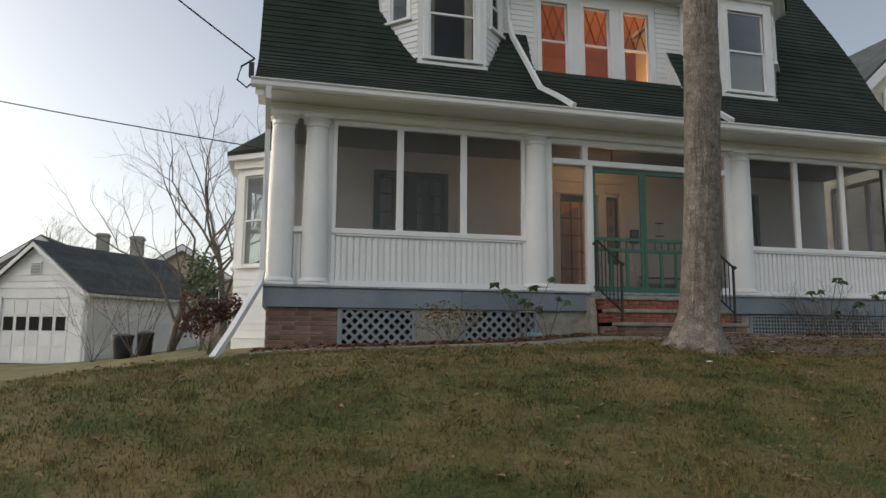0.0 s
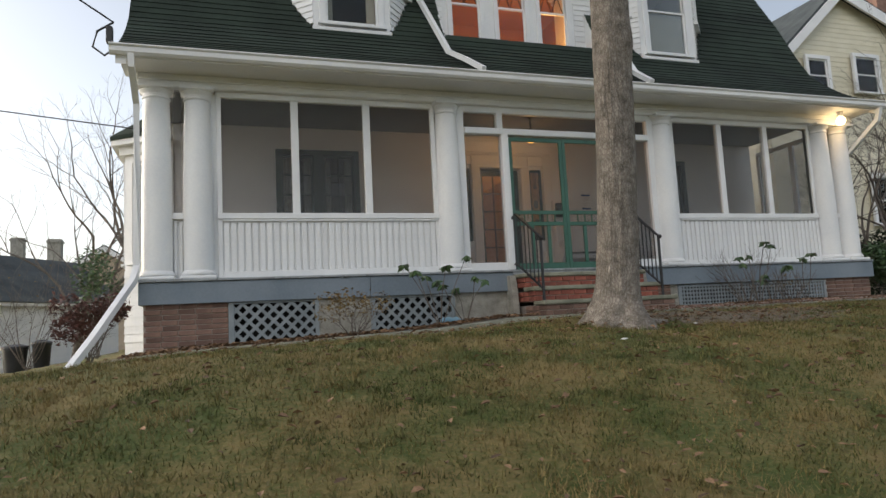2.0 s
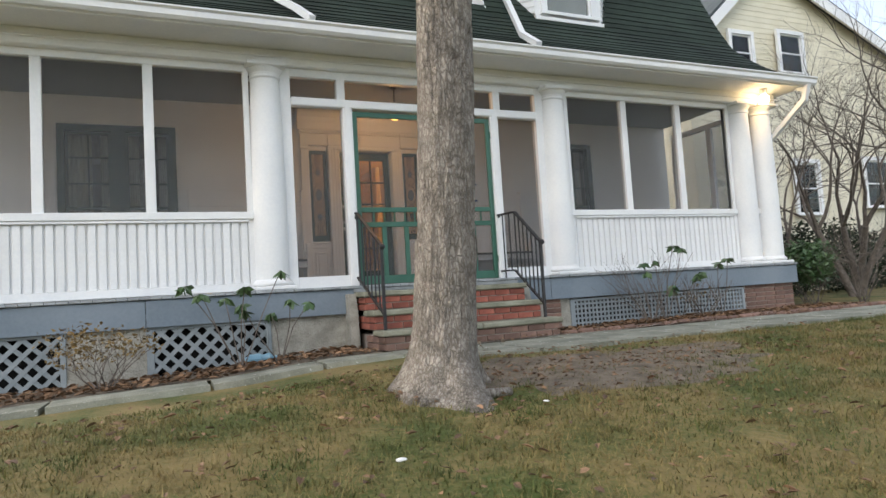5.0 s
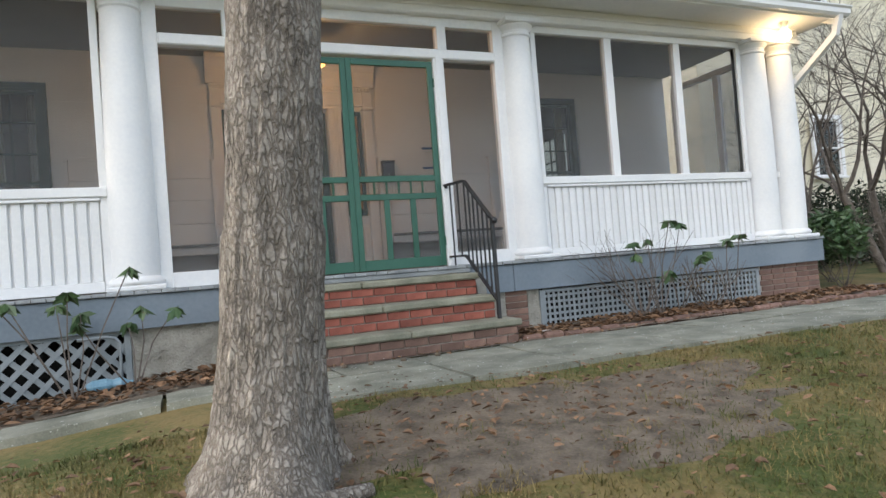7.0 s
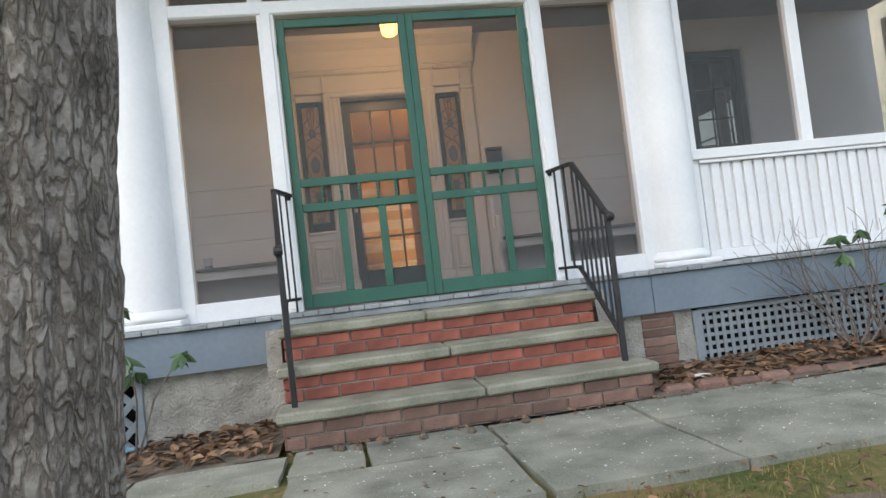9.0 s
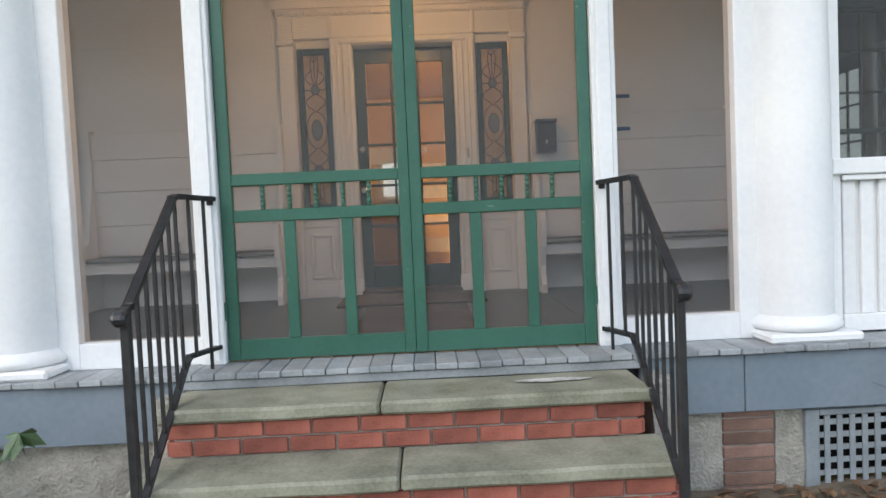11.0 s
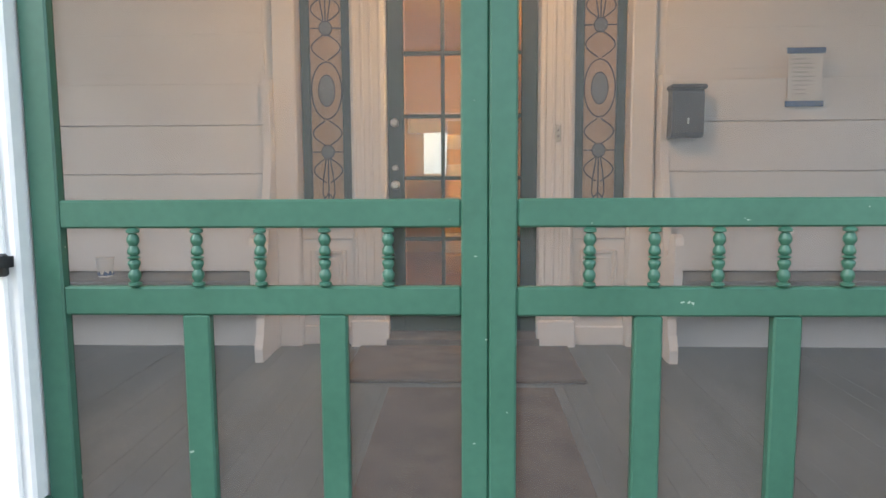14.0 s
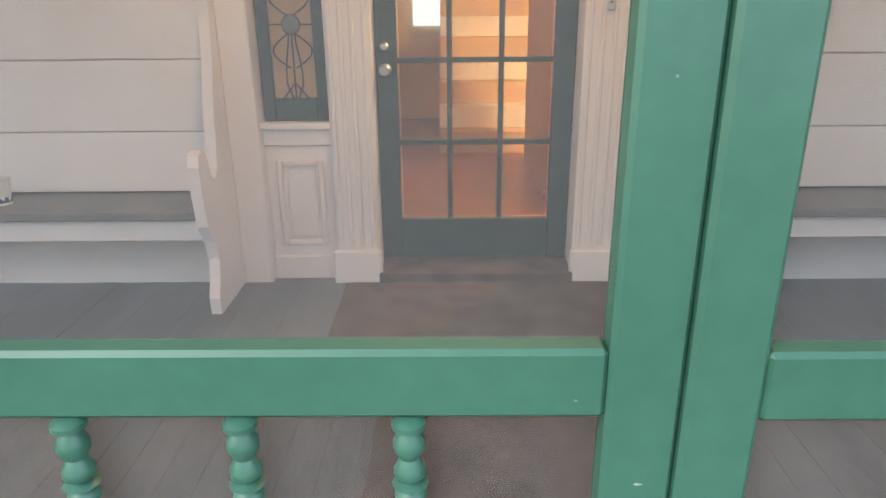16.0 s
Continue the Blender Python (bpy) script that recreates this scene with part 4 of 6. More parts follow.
def handrail(s):
    x = s * 0.985
    h = thing("handrail", (x, -0.95, 0.3), "black wrought iron handrail beside the front steps", "handrail", "handrails of the front steps")
    xo, xf = s * 1.012, s * 0.960
    top = [(s * 0.935, -0.055, 1.595), (xo, -0.30, 1.602), (xo, -0.34, 1.592), (xf, -0.93, 1.195), (xf, -0.985, 1.175)]
    bot = [(s * 0.942, -0.05, 0.88), (xo, -0.25, 0.878), (xo, -0.29, 0.855), (xf, -0.93, 0.475)]
    def flat(name, pts, wx, wz):
        bm = bmesh.new()
        for a, b in zip(pts, pts[1:]):
            a, b = Vector(a), Vector(b)
            d = b - a
            q = d.to_track_quat("Y", "Z").to_matrix().to_4x4()
            cuboid(bm, -wx, wx, -0.006, d.length + 0.006, -wz, wz, 0.003, Matrix.Translation(a) @ q)
        part(name, bm, IRON, h)
    flat("top_rail", top, 0.017, 0.008)
    flat("bottom_rail", bot, 0.013, 0.007)
    box("post", xf - 0.016, xf + 0.016, -0.975, -0.943, 0.302, 1.19, IRON, h)
    bm = bmesh.new()
    lathe(bm, [(0.022, -0.024), (0.03, -0.012), (0.03, 0.012), (0.022, 0.024)], (xf, -0.992, 1.16), 12, Matrix.Rotation(math.pi / 2, 3, "Y"))
    part("scroll_end", bm, IRON, h)
    box("wall_bracket", min(s * 0.93, s * 0.96), max(s * 0.93, s * 0.96), -0.06, -0.044, 1.565, 1.61, IRON, h)
    def zof(pts, y):
        for a, b in zip(pts, pts[1:]):
            if b[1] <= y <= a[1]:
                return a[2] + (b[2] - a[2]) * (y - a[1]) / (b[1] - a[1])
        return pts[-1][2]
    for k in range(8):
        y = -0.12 - 0.104 * k
        xx = xo + (s * 0.935 - xo) * (y + 0.3) / 0.245 if y > -0.3 else xo + (xf - xo) * (-0.3 - y) / 0.63
        box("baluster", xx - 0.0065, xx + 0.0065, y - 0.0065, y + 0.0065, zof(bot, y) - (0.1 if k == 0 else 0), zof(top, y), IRON, h, bevel=0)


handrail(-1)
handrail(1)


# ---------------------------------------------------------------- screen doors
def spindle(bm, x, y, z0, z1):
    h = z1 - z0
    pr = [(0.008, 0), (0.013, 0.03), (0.013, 0.07), (0.007, 0.09), (0.0125, 0.17), (0.0125, 0.23), (0.0075, 0.30), (0.0125, 0.38), (0.0125, 0.43), (0.007, 0.47), (0.0145, 0.5), (0.007, 0.53), (0.0125, 0.57), (0.0125, 0.62), (0.0075, 0.70), (0.0125, 0.77), (0.0125, 0.83), (0.007, 0.91), (0.013, 0.93), (0.013, 0.97), (0.008, 1)]
    lathe(bm, [(r, z0 + h * t) for r, t in pr], (x, y, 0), 12)


def screen_door(x0, x1, y, meet_left, label):
    d = thing("screen_door", ((x0 + x1) / 2, y, 0.80), label, "screen door", "pair of screen doors")
    t = 0.03
    wl, wr = (0.055, 0.058) if meet_left else (0.058, 0.055)
    z0, z1 = 0.80, 2.862
    def bar(name, a, b, c, e, p=0.0):
        box(name, a, b, y - p, y + t, c, e, GREEN, d, bevel=0.004)
    bar("stile", x0, x0 + wl, z0, z1)
    bar("stile", x1 - wr, x1, z0, z1)
    a, b = x0 + wl, x1 - wr
    for c, e in ((z0, 0.90), (1.477, 1.536), (1.655, 1.712), (2.80, z1)):
        bar("rail", a, b, c, e, -0.002)
    for f in (0.333, 0.68):
        xm = a + (b - a) * f
        bar("muntin", xm - 0.028, xm + 0.028, 0.90, 1.477, -0.003)
    for f in (0.182, 0.343, 0.502, 0.663, 0.82):
        bm = bmesh.new()
        spindle(bm, a + (b - a) * f, y + 0.006, 1.536, 1.655)
        part("spindle", bm, GREEN, d, "turned green spindle", True)
    box("insect_screen", a, b, y + 0.022, y + 0.0225, 0.90, 2.80, SCREEN, d, bevel=0)
    if not meet_left:
        box("astragal", x1 - 0.012, x1 + 0.03, y + t + 0.001, y + t + 0.02, z0, z1, GREEN, d)
    for c in (1.0, 2.6):
        sx = x0 if not meet_left else x1
        bm = bmesh.new()
        lathe(bm, [(0.008, 0), (0.008, 0.09)], (sx, y - 0.006, c), 10)
        part("hinge", bm, GREEN, d)
    return d


screen_door(-0.913, 0.0132, 0.0, False, "green painted wooden screen door with turned spindles")
screen_door(0.014, 0.913, -0.006, True, "green wooden screen door standing slightly proud of its pair")

# ---------------------------------------------------------------- front door and surround
fr = thing("door_surround", (EX, WY, DZ), "white classical entrance surround with dentil cornice", "door surround")
for s in (-1, 1):
    a, b = sorted((EX + s * 0.42, EX + s * 0.603))
    box("door_casing", a, b, WY - 0.03, WY + 0.28, DZ + 0.02, 2.95, CREAM, fr, bevel=0.01)
    for k in (0.45, 0.50, 0.545, 0.59):
        a2, b2 = sorted((EX + s * k, EX + s * (k - 0.018)))
        box("casing_bead", a2, b2, WY - 0.042, WY - 0.03, 1.0, 2.94, CREAM, fr)
    box("casing_plinth", a - 0.014, b + 0.014, WY - 0.06, WY - 0.031, DZ + 0.005, 0.985, CREAM, fr, bevel=0.008)
    a, b = sorted((EX + s * 0.603, EX + s * 0.895))
    box("sidelight_panel", a, b, WY + 0.03, WY + 0.12, DZ + 0.01, 1.50, CREAM, fr)
    for p, q, c, e in ((a + 0.045, a + 0.07, 0.99, 1.37), (b - 0.07, b - 0.045, 0.99, 1.37), (a + 0.07, b - 0.07, 0.99, 1.015), (a + 0.07, b - 0.07, 1.345, 1.37)):
        box("panel_moulding", p, q, WY + 0.012, WY + 0.03, c, e, CREAM, fr, bevel=0.006)
    box("raised_panel", a + 0.085, b - 0.085, WY + 0.02, WY + 0.03, 1.03, 1.33, CREAM, fr, bevel=0.006)
    box("panel_plinth", a, b, WY + 0.012, WY + 0.03, DZ + 0.01, 0.94, CREAM, fr, bevel=0.006)
    box("sidelight_ledge", a - 0.005, b + 0.005, WY - 0.01, WY + 0.12, 1.50, 1.53, CREAM, fr, bevel=0.008)
    box("sidelight_apron", a, b, WY + 0.014, WY + 0.03, 1.43, 1.50, CREAM, fr, bevel=0.005)
    box("sidelight_head", a, b, WY + 0.03, WY + 0.12, 2.925, 3.18, CREAM, fr)
    a, b = sorted((EX + s * 0.895, EX + s * 1.02))
    box("pilaster", a, b, WY - 0.045, WY + 0.1, DZ + 0.01, 2.93, CREAM, fr, bevel=0.008)
    box("pilaster_cap", a - 0.015, b + 0.015, WY - 0.065, WY + 0.09, 2.93, 2.97, CREAM, fr, bevel=0.01)
    box("pilaster_neck", a, b, WY - 0.04, WY + 0.09, 2.97, 3.17, CREAM, fr, bevel=0.006)
    a, b = sorted((EX + s * 0.57, EX + s * 0.603))
    box("frieze_block", a, b, WY - 0.05, WY - 0.03, 2.99, 3.17, CREAM, fr, bevel=0.005)
    # leaded sidelight sash
    sa, sb = sorted((EX + s * 0.61, EX + s * 0.886))
    sash = place(new("sidelight", mesh_of("sidelight", bmesh.new(), DGREEN)), fr, "dark green sidelight with leaded glass")
    for p, q, c, e in ((sa, sa + 0.05, 1.53, 2.925), (sb - 0.05, sb, 1.53, 2.925), (sa + 0.05, sb - 0.05, 1.53, 1.625), (sa + 0.05, sb - 0.05, 2.875, 2.925)):
        box("sash_bar", p, q, WY + 0.045, WY + 0.085, c, e, DGREEN, sash)
    box("amber_glass", sa + 0.05, sb - 0.05, WY + 0.068, WY + 0.074, 1.625, 2.875, AMBER, sash, "warm amber leaded glass", bevel=0)
    cx, ym = (sa + sb) / 2, WY + 0.063
    def came(pts, r=0.0045):
        pipe("came", pts, r, LEADM, sash, seg=4)
    def oval(rx, rz, zc, n=24, a0=0, a1=2 * math.pi):
        return [(cx + rx * math.cos(a0 + (a1 - a0) * i / n), ym, zc + rz * math.sin(a0 + (a1 - a0) * i / n)) for i in range(n + 1)]
    for zc, k in ((2.25, 1),):
        came(oval(0.084, 0.155, zc))
        came(oval(0.045, 0.085, zc))
    for zc in (1.915, 2.585):
        came(oval(0.035, 0.038, zc))
        bm = bmesh.new()
        lathe(bm, [(0.034, 0), (0.034, 0.006)], (cx, ym + 0.002, zc), 16, Matrix.Rotation(math.pi / 2, 3, "X"))
        part("roundel", bm, GREYG, sash)
        for d in (-1, 1):
            came([(cx + d * 0.085, ym, zc), (cx + d * 0.035, ym, zc)])
            for up in (1, -1):
                came([(cx + d * (0.012 + 0.068 * math.sin(math.pi * t / 8)), ym, zc + up * (0.035 + 0.135 * t / 8)) for t in range(9)])
    bm = bmesh.new()
    lathe(bm, [(0.044, 0), (0.044, 0.005)], (0, 0, 0), 24, Matrix.Rotation(math.pi / 2, 3, "X"))
    for v in bm.verts:
        v.co = Vector((cx + v.co.x, ym + 0.004 + v.co.y, 2.25 + v.co.z * 1.9))
    part("oval_glass", bm, GREYG, sash)
    for zc, up in ((1.625, 1), (2.875, -1)):
        for d in (-1, 1):
            came([(cx + d * (0.012 + 0.07 * (1 - math.sin(math.pi * t / 12)) * (t / 6) ** 0.5), ym, zc + up * (0.25 - 0.25 * (1 - t / 6) ** 1.4)) for t in range(7)])
        came([(cx, ym, zc), (cx, ym, zc + up * 0.25)])
        for d in (-1, 1):
            came([(cx + d * 0.05, ym, zc), (cx, ym, zc + up * 0.06)])
box("door_head_casing", EX - 0.603, EX + 0.603, WY - 0.03, WY + 0.28, 2.925, 2.99, CREAM, fr, bevel=0.01)
box("head_moulding", EX - 0.52, EX + 0.52, WY - 0.05, WY - 0.03, 2.935, 2.965, CREAM, fr, bevel=0.006)
box("frieze", EX - 0.895, EX + 0.895, WY - 0.03, WY + 0.1, 2.99, 3.17, CREAM, fr)
bm = bmesh.new()
prism(bm, [(WY + 0.02, 3.225), (WY - 0.07, 3.225), (WY - 0.075, 3.33), (WY - 0.095, 3.41), (WY - 0.14, 3.47), (WY - 0.19, 3.505), (WY - 0.20, CEILZ - 0.002), (WY + 0.02, CEILZ - 0.002)], EX - 1.06, EX + 1.06, "x")
part("cornice", bm, CREAM, fr, "coved cornice under the porch ceiling")
for i in range(44):
    x = EX - 0.99 + 1.98 * i / 43
    box("dentil", x - 0.014, x + 0.014, WY - 0.075, WY - 0.045, 3.178, 3.21, CREAM, fr, bevel=0)
box("dentil_band", EX - 1.03, EX + 1.03, WY - 0.05, WY + 0.02, 3.17, 3.225, CREAM, fr)
box("threshold", EX - 0.42, EX + 0.42, WY - 0.07, WY + 0.24, DZ, 0.885, MATB, fr, "worn brown wooden threshold")

fd = thing("front_door", (EX, WY + 0.12, 0.885), "dark green front door glazed with fifteen panes", "door")
FYD = WY + 0.12
L, R = EX - 0.418, EX + 0.418
gx0, gx1, gz0, gz1 = L + 0.09, R - 0.09, 1.075, 2.805
box("stile", L, gx0, FYD, FYD + 0.045, 0.888, 2.923, DGREEN, fd)
box("stile", gx1, R, FYD, FYD + 0.045, 0.888, 2.923, DGREEN, fd)
box("rail", gx0, gx1, FYD, FYD + 0.045, 0.888, gz0, DGREEN, fd)
box("rail", gx0, gx1, FYD, FYD + 0.045, gz1, 2.923, DGREEN, fd)
for i in range(1, 3):
    x = gx0 + (gx1 - gx0) * i / 3
    box("muntin", x - 0.011, x + 0.011, FYD + 0.005, FYD + 0.04, gz0, gz1, DGREEN, fd, bevel=0.003)
for i in range(1, 5):
    z = gz0 + (gz1 - gz0) * i / 5
    box("muntin", gx0, gx1, FYD + 0.007, FYD + 0.038, z - 0.011, z + 0.011, DGREEN, fd, bevel=0.003)
for i in range(3):
    for k in range(5):
        w, h = (gx1 - gx0) / 3, (gz1 - gz0) / 5
        o = box("pane", gx0 + w * i + 0.008, gx0 + w * (i + 1) - 0.008, FYD + 0.02, FYD + 0.024, gz0 + h * k + 0.008, gz0 + h * (k + 1) - 0.008, GLASS, fd, bevel=0)
        o.visible_shadow = False
for z, r in ((2.075, 0.024), (1.825, 0.018), (1.73, 0.026)):
    bm = bmesh.new()
    lathe(bm, [(r * 0.9, 0), (r, 0.006), (r * 0.5, 0.012), (r * 0.5, 0.02), (r, 0.03), (r * 0.7, 0.045)], (L + 0.04, FYD, z), 16, Matrix.Rotation(math.pi / 2, 3, "X"))
    part("knob", bm, STEEL, fd, "tarnished metal knob", True)


# ---------------------------------------------------------------- porch furniture
def settle(s, x_in, x_out):
    b = thing("settle_bench", ((x_in + x_out) / 2, 1.85, DZ), "white painted settle bench with scrolled ends and grey seat", "bench", "settles beside the front door")
    prof = [(WY - 0.02, 0.820), (WY - 0.33, 0.820), (WY - 0.36, 0.830), (WY - 0.365, 0.900), (WY - 0.33, 0.970), (WY - 0.315, 1.050), (WY - 0.34, 1.130), (WY - 0.385, 1.200), (WY - 0.40, 1.330), (WY - 0.40, 1.430), (WY - 0.385, 1.470), (WY - 0.35, 1.485), (WY - 0.315, 1.470), (WY - 0.30, 1.430), (WY - 0.285, 1.375), (WY - 0.25, 1.355), (WY - 0.215, 1.390), (WY - 0.195, 1.490), (WY - 0.165, 1.650), (WY - 0.12, 1.810), (WY - 0.10, 1.950), (WY - 0.115, 2.110), (WY - 0.12, 2.250), (WY - 0.11, 2.290), (WY - 0.02, 2.300)]
    for x in (x_in, x_out):
        a, c = sorted((x, x + (0.042 if x == min(x_in, x_out) else -0.042)))
        bm = bmesh.new()
        prism(bm, prof, a, c, "x")
        part("end_panel", bm, CREAM, b, "white end panel with scrolled arm")
    a, c = sorted((x_in, x_out))
    a, c = a + 0.042, c - 0.042
    box("seat", a, c, WY - 0.385, WY - 0.02, 1.225, 1.257, BENCHSEAT, b, "grey painted seat board", bevel=0.006)
    box("seat_apron", a, c, WY - 0.35, WY - 0.33, 1.135, 1.225, CREAM, b)
    z = 1.265
    for h in (0.25, 0.28, 0.26, 0.22):
        box("back_board", a, c, WY - 0.085, WY - 0.062, z, z + h - 0.004, CREAM, b, bevel=0.003)
        z += h
    box("seat_box", a, c, WY - 0.04, WY - 0.03, DZ, 1.225, CREAM, b)


settle(-1, -1.068, -2.66)
settle(1, 0.985, 2.66)

WB = WY - 0.075
mb = thing("mailbox", (1.095, WB - 0.06, 1.98), "black metal wall mailbox with keyhole lock", "mailbox")
bm = bmesh.new()
prism(bm, [(WB - 0.02, 1.965), (WB - 0.10, 1.965), (WB - 0.12, 1.99), (WB - 0.115, 2.19), (WB - 0.09, 2.22), (WB - 0.02, 2.235)], 1.015, 1.175, "x")
part("box_body", bm, MAILM, mb)
box("lid", 1.005, 1.185, WB - 0.135, WB - 0.02, 2.205, 2.23, MAILM, mb, bevel=0.008)
box("lock", 1.09, 1.10, WB - 0.125, WB - 0.117, 2.03, 2.065, STEEL, mb, "small bright lock")

nt = thing("paper_notice", (1.715, WB - 0.02, 2.13), "white paper notice taped up with blue tape", "notice")
box("paper", 1.625, 1.80, WB - 0.026, WB - 0.024, 2.13, 2.41, PAPER, nt, bevel=0)
box("tape", 1.615, 1.81, WB - 0.03, WB - 0.027, 2.39, 2.42, TAPE, nt, "blue masking tape", bevel=0)
box("tape", 1.615, 1.81, WB - 0.03, WB - 0.027, 2.122, 2.152, TAPE, nt, "blue masking tape", bevel=0)
for k in range(9):
    w = random.uniform(0.06, 0.13)
    box("print_line", 1.645, 1.645 + w, WB - 0.0275, WB - 0.0265, 2.36 - 0.022 * k, 2.366 - 0.022 * k, INK, nt, bevel=0)

bell = thing("doorbell", (0.475, WY - 0.04, 1.965), "small brass doorbell plate on the door casing", "doorbell")
box("plate", 0.445, 0.477, WY - 0.046, WY - 0.04, 1.955, 2.045, STEEL, bell)
box("button", 0.456, 0.466, WY - 0.052, WY - 0.046, 1.98, 1.99, DARK, bell)
box("button", 0.456, 0.466, WY - 0.052, WY - 0.046, 2.01, 2.02, DARK, bell)



def mat_on_deck(name, x0, x1, y0, y1, thick, label, category):
    t = thing(name, ((x0 + x1) / 2, (y0 + y1) / 2, deck_z((y0 + y1) / 2)), label, category)
    bm = bmesh.new()
    cuboid(bm, x0, x1, y0, y1, -0.001, thick, thick * 0.3)
    for v in bm.verts:
        v.co.z += deck_z(v.co.y)
    part("mat_body", bm, MATB, t)
    return t


mat_on_deck("doormat", -0.61, 0.52, 1.63, 2.21, 0.018, "long brown coir doormat before the front door", "doormat")
mat_on_deck("runner_mat", -0.38, 0.36, 0.14, 1.56, 0.006, "flat brown runner mat on the porch floor", "mat")

cup = thing("paper_cup", (-1.93, 2.06, 1.257), "white paper cup on the bench seat", "cup")
bm = bmesh.new()
lathe(bm, [(0.035, 1.257), (0.045, 1.355), (0.048, 1.36)], (-1.93, 2.06, 0), 18)
part("cup_body", bm, PAPER, cup, "", True)
box("cup_band", -1.966, -1.894, 2.024, 2.096, 1.27, 1.287, TAPE, cup, bevel=0.02)

# lamps
pl = thing("porch_lantern", (0, 1.0, 3.1), "lit amber glass ceiling lantern under the porch roof", "ceiling lamp")
bm = bmesh.new()
lathe(bm, [(0.05, 3.085), (0.068, 3.10), (0.082, 3.20), (0.06, 3.235)], (0, 1.0, 0), 8)
o = part("glass_shade", bm, BULB, pl)
o.visible_shadow = False
bm = bmesh.new()
lathe(bm, [(0.03, 3.238), (0.1, 3.243), (0.05, 3.285), (0.014, 3.30), (0.014, 3.50), (0.06, 3.52), (0.06, CEILZ)], (0, 1.0, 0), 16)
part("lantern_cap", bm, IRON, pl)
for k in range(4):
    a = math.pi / 4 + k * math.pi / 2
    pipe("lantern_bar", [(0.088 * math.cos(a), 1.0 + 0.088 * math.sin(a), 3.24), (0.058 * math.cos(a), 1.0 + 0.058 * math.sin(a), 3.08)], 0.005, IRON, pl, seg=4)
cl = thing("corner_lamp", (5.62, -0.3, 3.35), "lit round bulb fixed under the porch eave corner", "outdoor lamp")
bm = bmesh.new()
lathe(bm, [(0.02, 3.41), (0.05, 3.40), (0.078, 3.36), (0.078, 3.31), (0.05, 3.27), (0.02, 3.26)], (5.62, -0.3, 0), 20)
o = part("bulb", bm, BULBW, cl, "", True)
o.visible_shadow = False
bm = bmesh.new()
lathe(bm, [(0.03, 3.41), (0.05, 3.43), (0.06, 3.5)], (5.62, -0.3, 0), 16)
part("lamp_holder", bm, WHITE, cl)
# invented lamp body for the hall fill, hidden from the door glass
hl = thing("unseen_hall_lantern", (1.15, 3.6, 3.0), "added hall ceiling lamp, out of view to the side of the door", "ceiling lamp")
bm = bmesh.new()
lathe(bm, [(0.02, 2.98), (0.08, 3.0), (0.1, 3.08), (0.02, 3.12)], (1.15, 3.6, 0), 14)
o = part("glass_shade", bm, BULB, hl)
o.visible_shadow = False
pipe("lamp_rod", [(1.15, 3.6, 3.1), (1.15, 3.6, 3.35)], 0.01, IRON, hl)
tl = thing("table_lamp", (0.95, 2.1, 5.05), "lit table lamp behind the upstairs windows", "table lamp")
bm = bmesh.new()
lathe(bm, [(0.1, 5.1), (0.06, 5.3)], (0.95, 2.1, 0), 14)
o = part("shade", bm, BULB, tl)
o.visible_shadow = False
pipe("lamp_stem", [(0.95, 2.1, 4.7), (0.95, 2.1, 5.12)], 0.02, OAK, tl)

# ---------------------------------------------------------------- front walk
walkway = thing("pavement_front_walk", (0, -1.7, 0.03), "flagstone front walk of grey-green slabs", "pavement", kind="structure")


def slab(a, b, y0, y1, tilt=0.0):
    bm = bmesh.new()
    g = 0.012
    j = lambda: random.uniform(-0.012, 0.012)
    top = 0.095 + random.uniform(-0.006, 0.006)
    ring = []
    cs = [(a + g + j(), y0 + g + j()), (b - g + j(), y0 + g + j()), (b - g + j(), y1 - g + j()), (a + g + j(), y1 - g + j())]
    for (p, q) in zip(cs, cs[1:] + cs[:1]):
        for k in range(6):
            t = k / 6
            ring.append((p[0] + (q[0] - p[0]) * t + 0.4 * j(), p[1] + (q[1] - p[1]) * t + 0.4 * j()))
    zz = lambda x, y: min(top, ground_z(x, -1.4) + 0.045) if x < -0.99 else top
    hi = [bm.verts.new((x, y, zz(x, y) + tilt * (x - a))) for x, y in ring]
    lo = [bm.verts.new((x, y, zz(x, y) - 0.09)) for x, y in ring]
    n = len(ring)
    for i in range(n):
        bm.faces.new((lo[i], lo[(i + 1) % n], hi[(i + 1) % n], hi[i]))
    bm.faces.new(hi)
    part("slab", bm, FLAG, walkway)


for a, b in ((-0.97, -0.6), (-0.6, 0.05), (0.05, 0.84), (0.84, 1.75), (1.75, 2.6), (2.6, 3.5), (3.5, 4.4), (4.4, 5.4), (5.4, 6.4), (6.4, 7.5), (7.5, 8.6)):
    sh = -0.03 * max(0, a - 1)
    slab(a, b, -1.60 + sh, -1.12 + sh)
for a, b in ((-0.97, 0.04), (0.04, 0.82), (0.82, 1.9), (1.9, 3.0), (3.0, 4.1), (4.1, 5.2), (5.2, 6.4), (6.4, 7.6), (7.6, 8.8)):
    sh = -0.03 * max(0, a - 1)
    slab(a, b, -2.33 + sh, -1.60 + sh)
for a, b in ((-1.75, -0.99), (-2.7, -1.75), (-3.9, -2.7), (-5.0, -3.9), (-6.2, -5.0)):
    slab(a, b, -1.62, -1.18)
edging = thing("brick_edging", (3.0, -1.08, 0.07), "row of rounded bricks edging the planting bed", "edging")
bm = bmesh.new()
cuboid(bm, 0, 0.19, 0, 0.09, 0, 0.075, 0.022)
eb = mesh_of("brick", bm, OLDBRICK)
